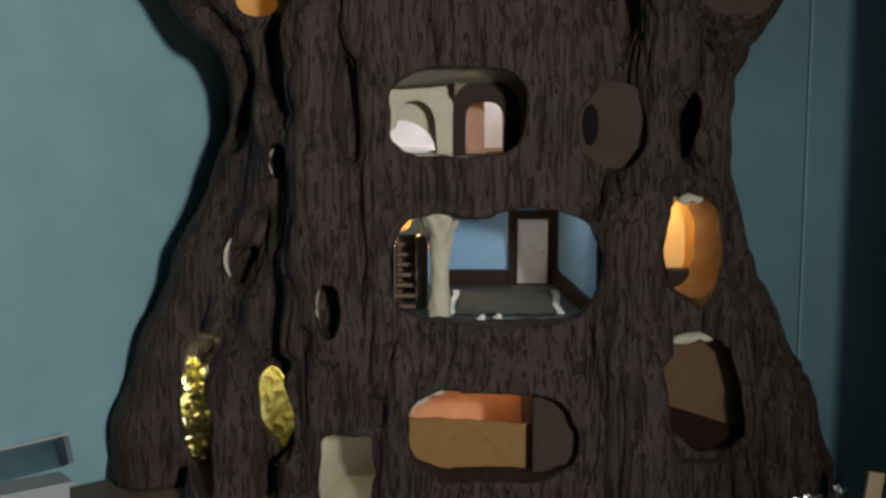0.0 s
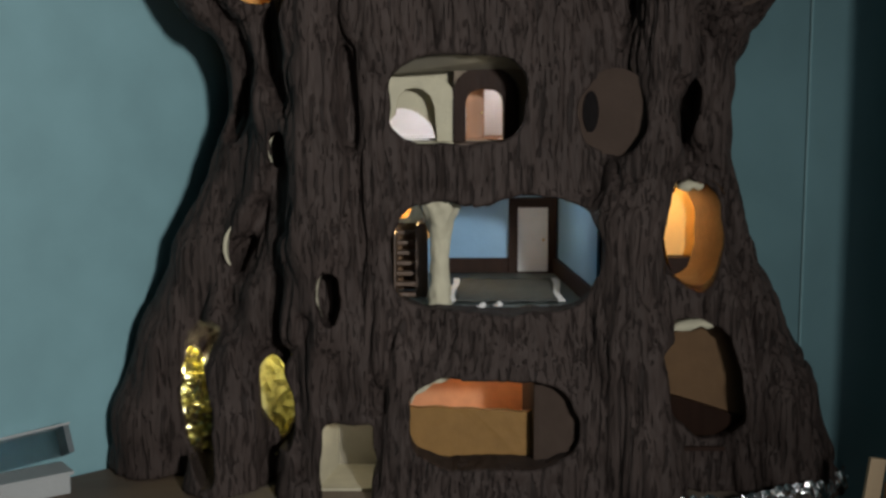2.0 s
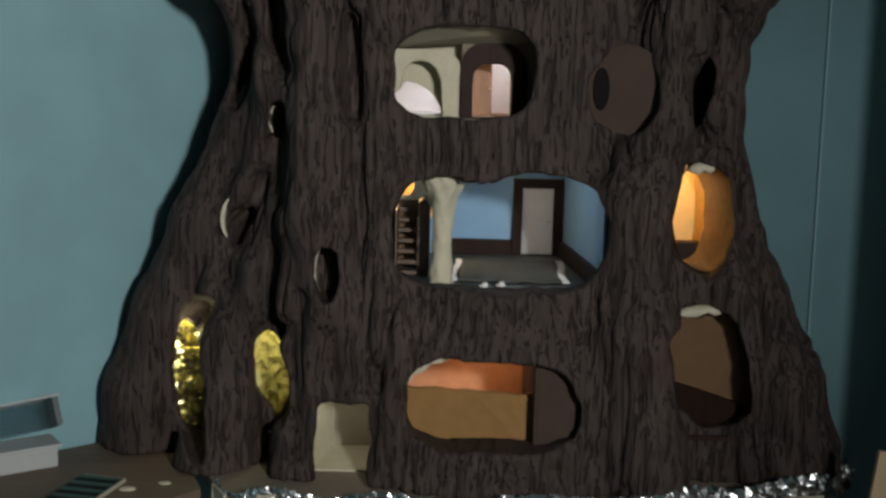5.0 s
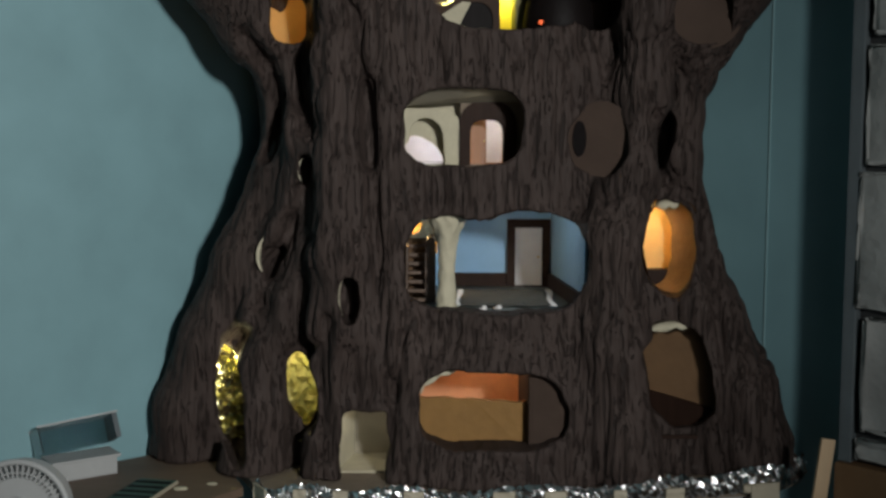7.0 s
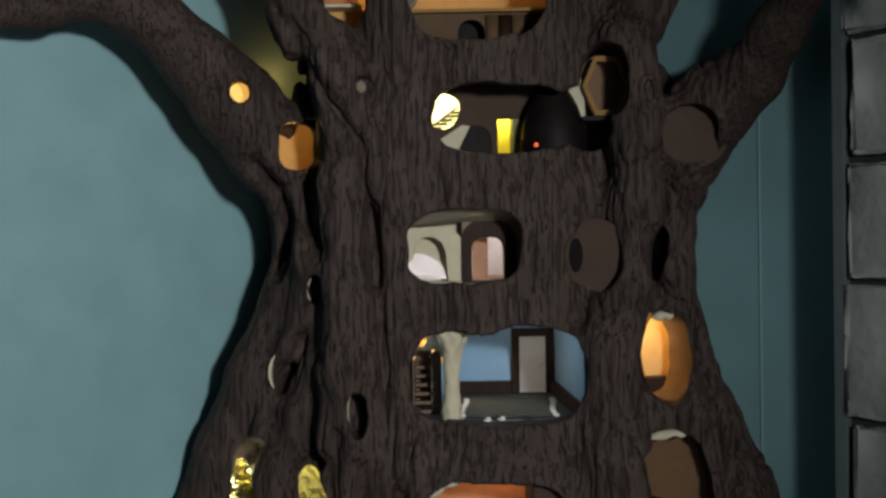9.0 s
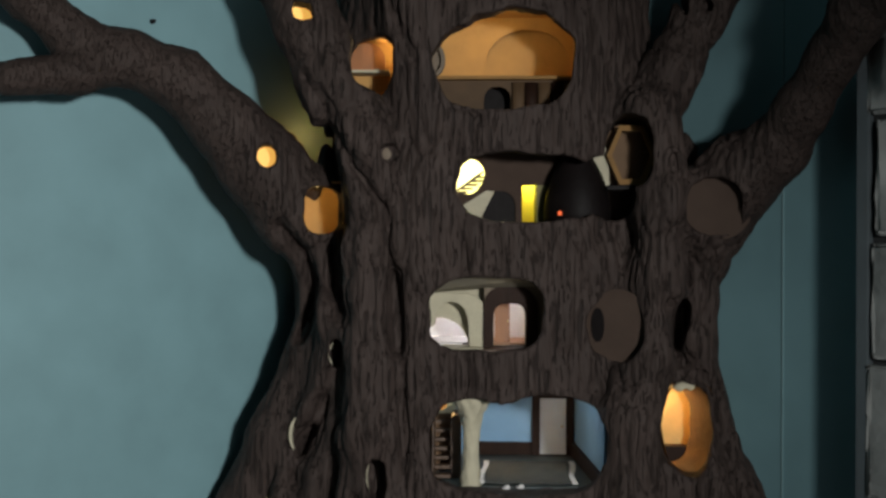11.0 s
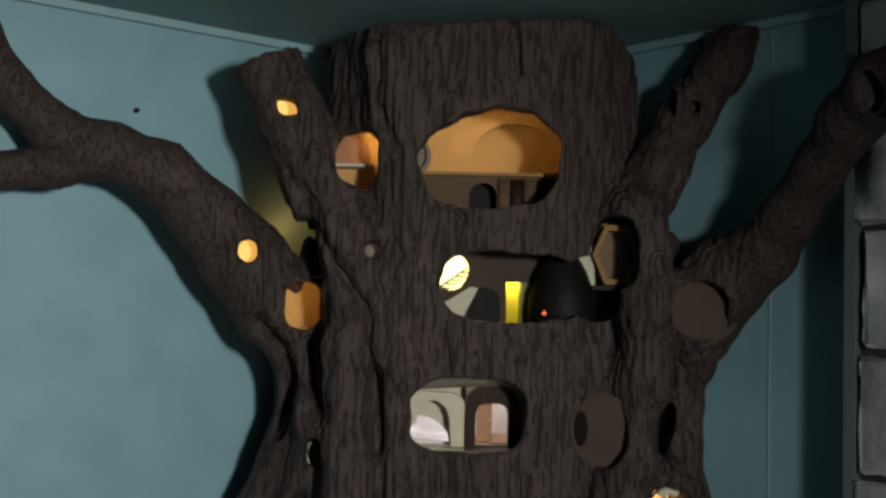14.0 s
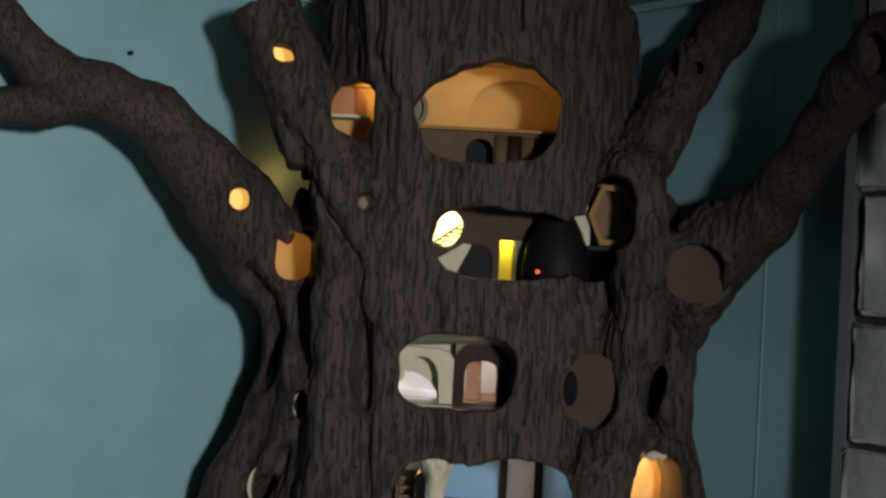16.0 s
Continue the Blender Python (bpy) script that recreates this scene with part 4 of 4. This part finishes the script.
grid = [[cloth.verts.new((-0.110 + 0.22 * i / nx - 0.012 * (1 - j / ny), -0.17 + 0.30 * j / ny, 0.003 + 0.0015 * math.sin(i * 0.9) * math.cos(j * 0.7))) for j in range(ny + 1)] for i in range(nx + 1)]
for i in range(nx):
    for j in range(ny):
        cloth.faces.new((grid[i][j], grid[i + 1][j], grid[i + 1][j + 1], grid[i][j + 1]))
edge = bmesh.ops.extrude_face_region(cloth, geom=list(cloth.faces))
bmesh.ops.translate(cloth, vec=(0, 0, -0.002), verts=[v for v in edge["geom"] if isinstance(v, bmesh.types.BMVert)])
part("weave", cloth, RUG, rug, smooth=True)
for side in (-1, 1):
    fringe = bmesh.new()
    for j in range(40):
        y = -0.168 + 0.296 * j / 40
        x0 = side * 0.110 - 0.012 * (1 - (y + 0.17) / 0.3)
        block(x0 if side > 0 else x0 - 0.014, x0 + 0.014 if side > 0 else x0, y, y + 0.0045, 0.0005, 0.003 + 0.002 * random.random(), bm=fringe)
    for v in fringe.verts:
        v.co.x += 0.004 * math.sin(v.co.y * 21) + 0.002 * noise.noise(v.co * 90)
    part("fringe", fringe, WHITE, rug, "white yarn fringe")
for x, y, turn in ((0.079, 2.372, 20), (0.114, 2.385, -15)):
    slipper = empty("slipper", (x, y, 0.998), "tiny white slipper on the blue room floor", "slipper", "pair of slippers")
    sole = lathe([(0.010, 0.0), (0.011, 0.002), (0.010, 0.004)], 0, 0, 14, 0.55)
    toe = bmesh.new()
    bmesh.ops.create_icosphere(toe, subdivisions=2, radius=0.007, matrix=Matrix.Translation((0.003, 0, 0.0055)) @ Matrix.Diagonal((1, 0.8, 0.7, 1)))
    part("sole", sole, WHITE, slipper)
    part("upper", toe, WHITE, slipper, smooth=True)
    slipper.matrix_world = pose(x, y, 0.998, 0, 0, turn)


# ---- base under the tree: slab, foil edging, tape, cabinet ----
FRONT = [(-0.46, 2.30), (-0.42, 2.225), (-0.2, 2.205), (0.1, 2.20), (0.45, 2.225), (0.75, 2.285), (0.87, 2.40)]
slab = bmesh.new()
outline = FRONT + [(0.62, 2.60), (0.03, 3.24), (-0.62, 2.66)]
low = [slab.verts.new((x, y, 0.578)) for x, y in outline]
top = [slab.verts.new((x, y, 0.600)) for x, y in outline]
slab.faces.new(low[::-1]), slab.faces.new(top)
for i in range(len(outline)):
    j = (i + 1) % len(outline)
    slab.faces.new((low[i], low[j], top[j], top[i]))
part("base", slab, DULL, tree, "brown base slab under the roots")


def along(f):
    """A point on the front edge of the base, f from 0 to 1."""
    f *= len(FRONT) - 1
    i = min(int(f), len(FRONT) - 2)
    a, b = Vector(FRONT[i]), Vector(FRONT[i + 1])
    return a.lerp(b, f - i)


def crumple(bm, rows):
    for a, b in zip(rows, rows[1:]):
        for j in range(len(a) - 1):
            bm.faces.new((a[j], b[j], b[j + 1], a[j + 1]))


foil = bmesh.new()
rows = []
for i in range(210):
    p = along(0.06 + 0.92 * i / 209)
    k = min(1, max(0, (i / 209 - 0.5) / 0.3)) + 0.25 * math.sin(i * 0.19)
    rows.append([foil.verts.new((p.x + random.uniform(-0.003, 0.003), p.y - 0.004 - 0.016 * math.sin(math.pi * (j + 0.5) / 7) - random.uniform(0, 0.009), 0.616 + 0.03 * k - (0.0055 + 0.0042 * k) * j + random.uniform(-0.004, 0.004))) for j in range(7)])
crumple(foil, rows)
tagged(part("foil_strip", foil, FOIL), "crumpled silver kitchen foil along the base edge", "foil")
for f, w, drop in ((0.13, 0.075, 0.055), (0.23, 0.03, 0.026), (0.30, 0.035, 0.026), (0.40, 0.045, 0.024), (0.51, 0.05, 0.026), (0.565, 0.05, 0.030), (0.635, 0.03, 0.024), (0.70, 0.045, 0.022), (0.80, 0.035, 0.012), (0.82, 0.07, 0.095)):
    p, q = along(f), along(f + 0.01)
    tape = block(-w / 2, w / 2, -0.001, 0.001, -drop, 0.008, 0.0004)
    bmesh.ops.subdivide_edges(tape, edges=tape.edges, cuts=2, use_grid_fill=True)
    for v in tape.verts:
        v.co.y += random.uniform(-0.003, 0.002)
    ob = part("tape_tab", tape, TAPE)
    ob.matrix_world = pose(p.x, p.y - 0.030, 0.608, 0, 0, math.degrees(math.atan2(q.y - p.y, q.x - p.x)))
    tagged(ob, "cream masking tape tab holding down the foil", "tape", "tape tabs")
cabinet = empty("cabinet", (0.2, 2.5, 0), "pale grey cabinet under the tree base", "cabinet")
part("body", block(-0.58, 0.52, -0.21, 0.10, 0.0, 0.577, 0.004), PALE, cabinet)
part("door", block(-0.57, -0.05, -0.222, -0.211, 0.06, 0.545, 0.003), PALE, cabinet)
part("door", block(-0.03, 0.51, -0.222, -0.211, 0.06, 0.545, 0.003), PALE, cabinet)

# gold foil stuffed into the gap between two roots
gold = bmesh.new()
rows = []
for i in range(34):
    z = 0.605 + 0.30 * i / 33
    rows.append([gold.verts.new((-0.615 + 0.011 * j + random.uniform(-0.004, 0.004) - 0.12 * (z - 0.76), 2.52 + random.uniform(-0.012, 0.012), z + random.uniform(-0.004, 0.004))) for j in range(14)])
crumple(gold, rows)
tagged(part("foil_sheet", gold, GOLD), "crumpled gold foil sheet glowing between the roots", "foil")


# ---- things on the board beside the tree ----
board = bmesh.new()
outline = [(-0.475, 2.26), (-0.60, 2.09), (-0.78, 1.98), (-1.22, 2.0), (-1.32, 2.03), (-0.63, 2.655)]
low = [board.verts.new((x, y, 0.578)) for x, y in outline]
top = [board.verts.new((x, y, 0.5985)) for x, y in outline]
board.faces.new(low), board.faces.new(top[::-1])
for i in range(len(outline)):
    j = (i + 1) % len(outline)
    board.faces.new((low[i], top[i], top[j], low[j]))
bmesh.ops.recalc_face_normals(board, faces=board.faces)
tagged(part("corner_board", board, BOARD), "worn brown wooden board along the teal wall", "board", kind="structure")

tray = empty("storage_box", (-0.90, 2.42, 0.5985), "white tray with a tilted clear plastic lid on the board", "plastic box")
part("tray", block(-0.075, 0.075, -0.035, 0.035, 0.0, 0.042, 0.004), PALE, tray)
part("rim", block(-0.082, 0.082, -0.042, 0.042, 0.042, 0.050, 0.003), PALE, tray)
for x0, x1, y0, y1, mat in ((-0.095, 0.095, 0.0, 0.003, CLEAR), (-0.095, -0.092, -0.07, 0.0, CLEAR), (0.082, 0.094, -0.07, 0.0, GREYPAINT), (-0.092, 0.082, -0.07, -0.067, CLEAR)):
    side = block(x0, x1, y0, y1, 0.0, 0.060, 0.001)
    bmesh.ops.transform(side, matrix=pose(0, 0.045, 0.053, -22, -4, 0), verts=side.verts)
    part("lid_side", side, mat, tray, "clear plastic lid side" if mat is CLEAR else "grey end of the plastic lid")
for y in (-0.072, 0.001):
    rim = block(-0.097, 0.097, y, y + 0.005, 0.059, 0.064, 0.001)
    bmesh.ops.transform(rim, matrix=pose(0, 0.045, 0.053, -22, -4, 0), verts=rim.verts)
    part("lid_rim", rim, PALE, tray)
tray.matrix_world = pose(-0.875, 2.355, 0.5985, 0, 0, 36)

book = empty("striped_book", (-0.71, 2.18, 0.5985), "dark green striped booklet with cream edges lying flat", "book")
part("pages", block(-0.045, 0.045, -0.125, 0.125, 0.0, 0.008, 0.001), TAPE, book)
part("cover", block(-0.044, 0.044, -0.115, 0.115, 0.0085, 0.011, 0.001), GREEN, book)
for i in range(6):
    part("stripe", block(-0.043, 0.043, -0.10 + 0.036 * i, -0.085 + 0.036 * i, 0.0112, 0.012), BLACK, book)
book.matrix_world = pose(-0.70, 2.175, 0.5985, 0, 0, -12)
for x, y, r in ((-0.615, 2.24, 0.014), (-0.55, 2.28, 0.011)):
    crumb = bmesh.new()
    bmesh.ops.create_icosphere(crumb, subdivisions=2, radius=r, matrix=Matrix.Translation((x, y, 0.5985 + r * 0.22)) @ Matrix.Diagonal((1.2, 0.9, 0.25, 1)))
    for v in crumb.verts:
        v.co.x += random.uniform(-0.002, 0.002)
    tagged(part("plaster_scrap", crumb, CREAM), "small white scrap of plaster on the board", "scrap", "plaster scraps")

fan = empty("fan", (0, 0, 0), "white plastic pedestal fan with a slotted round grille", "fan")
FX, FY, FZ = -0.878, 1.95, 0.643
bm = bmesh.new()
for r, t in ((0.100, 0.007), (0.078, 0.002), (0.032, 0.003)):
    n = 40
    rows = [[bm.verts.new((FX + (r + t * math.cos(2 * math.pi * j / 6)) * math.cos(2 * math.pi * i / n), FY + t * math.sin(2 * math.pi * j / 6), FZ + (r + t * math.cos(2 * math.pi * j / 6)) * math.sin(2 * math.pi * i / n))) for j in range(6)] for i in range(n)]
    for i in range(n):
        for j in range(6):
            bm.faces.new((rows[i][j], rows[(i + 1) % n][j], rows[(i + 1) % n][(j + 1) % 6], rows[i][(j + 1) % 6]))
part("grille_ring", bm, PALE, fan, smooth=True)
part("back_shell", plate(oval(FX, FZ, 0.096, 0.096, 2.0, 40), FY + 0.02, FY + 0.05), PALE, fan)
rib = block(0.068, 0.098, -0.002, 0.002, -0.0016, 0.0016)
ribs = bpy.data.meshes.new("rib")
rib.to_mesh(ribs), rib.free()
ribs.materials.append(PALE)
for i in range(48):
    ob = new("rib", ribs)
    ob.parent = fan
    ob.matrix_world = Matrix.Translation((FX, FY, FZ)) @ Matrix.Rotation(2 * math.pi * i / 48, 4, "Y")
part("hub", plate(oval(FX, FZ, 0.068, 0.068, 2.0, 40), FY - 0.004, FY + 0.02), PALE, fan)
part("hub", plate(oval(FX, FZ, 0.03, 0.03), FY - 0.012, FY - 0.004), PALE, fan)
part("pole", lathe([(0.14, 0.0), (0.14, 0.02), (0.02, 0.03), (0.015, FZ - 0.08)], FX, FY + 0.04), PALE, fan, smooth=True)


# ---- right wall: seam, stone column, slat ----
room_piece("trim", COVE, 1.108, 1.111, -0.003, 0.0, 0.3, CEILING - 0.022, "thin pale seam in the wall paint", "trim")
hook = bmesh.new()
bmesh.ops.create_cone(hook, cap_ends=True, segments=10, radius1=0.007, radius2=0.005, depth=0.016, matrix=pose(-0.832, 2.494, 2.172, 90, 0, 42))
tagged(part("wall_peg", hook, BLACK), "small black peg in the teal wall", "peg", kind="structure")

column = empty("stone_column", (0, 0, 0), "faux stone column of grey painted blocks with dark joints", "column")
column.matrix_world = ROOM
part("core", block(1.425, 1.845, -0.130, -0.002, 0.70, CEILING - 0.03, 0.003), MORTAR, column)
heights = [0.702, 0.765, 1.03, 1.34, 1.61, 1.88, 2.14, 2.385]
for i, (z0, z1) in enumerate(zip(heights, heights[1:])):
    x = 1.435 + 0.012 * math.sin(i * 2.1)
    while x < 1.825:
        w = random.uniform(0.17, 0.26)
        bm = block(x, min(x + w, 1.845), -0.155, -0.129, z0 + 0.010, z1 - 0.010, 0.010)
        bmesh.ops.subdivide_edges(bm, edges=bm.edges, cuts=2, use_grid_fill=True)
        for v in bm.verts:
            v.co += Vector([random.uniform(-0.005, 0.005) for k in range(3)])
        part("block", bm, STONE, column, smooth=True)
        x += w + 0.016
part("edge_strip", block(1.395, 1.425, -0.150, -0.002, 0.70, CEILING - 0.03, 0.004), GREYPAINT, column, "grey painted edge strip")
slat = part("wooden_slat", block(-0.015, 0.015, -0.006, 0.006, 0.0, 0.763, 0.002), SLATWOOD)
slat.matrix_world = pose(0.726, 2.1, 0.0, 0, 6.7, 0)
tagged(slat, "bare pale wooden slat leaning upright by the tree", "slat")
crate = part("brown_crate", block(1.395, 1.865, -0.165, -0.005, 0.0, 0.699, 0.006), BROWN)
crate.matrix_world = ROOM
tagged(crate, "dark brown wooden crate under the stone column", "crate")
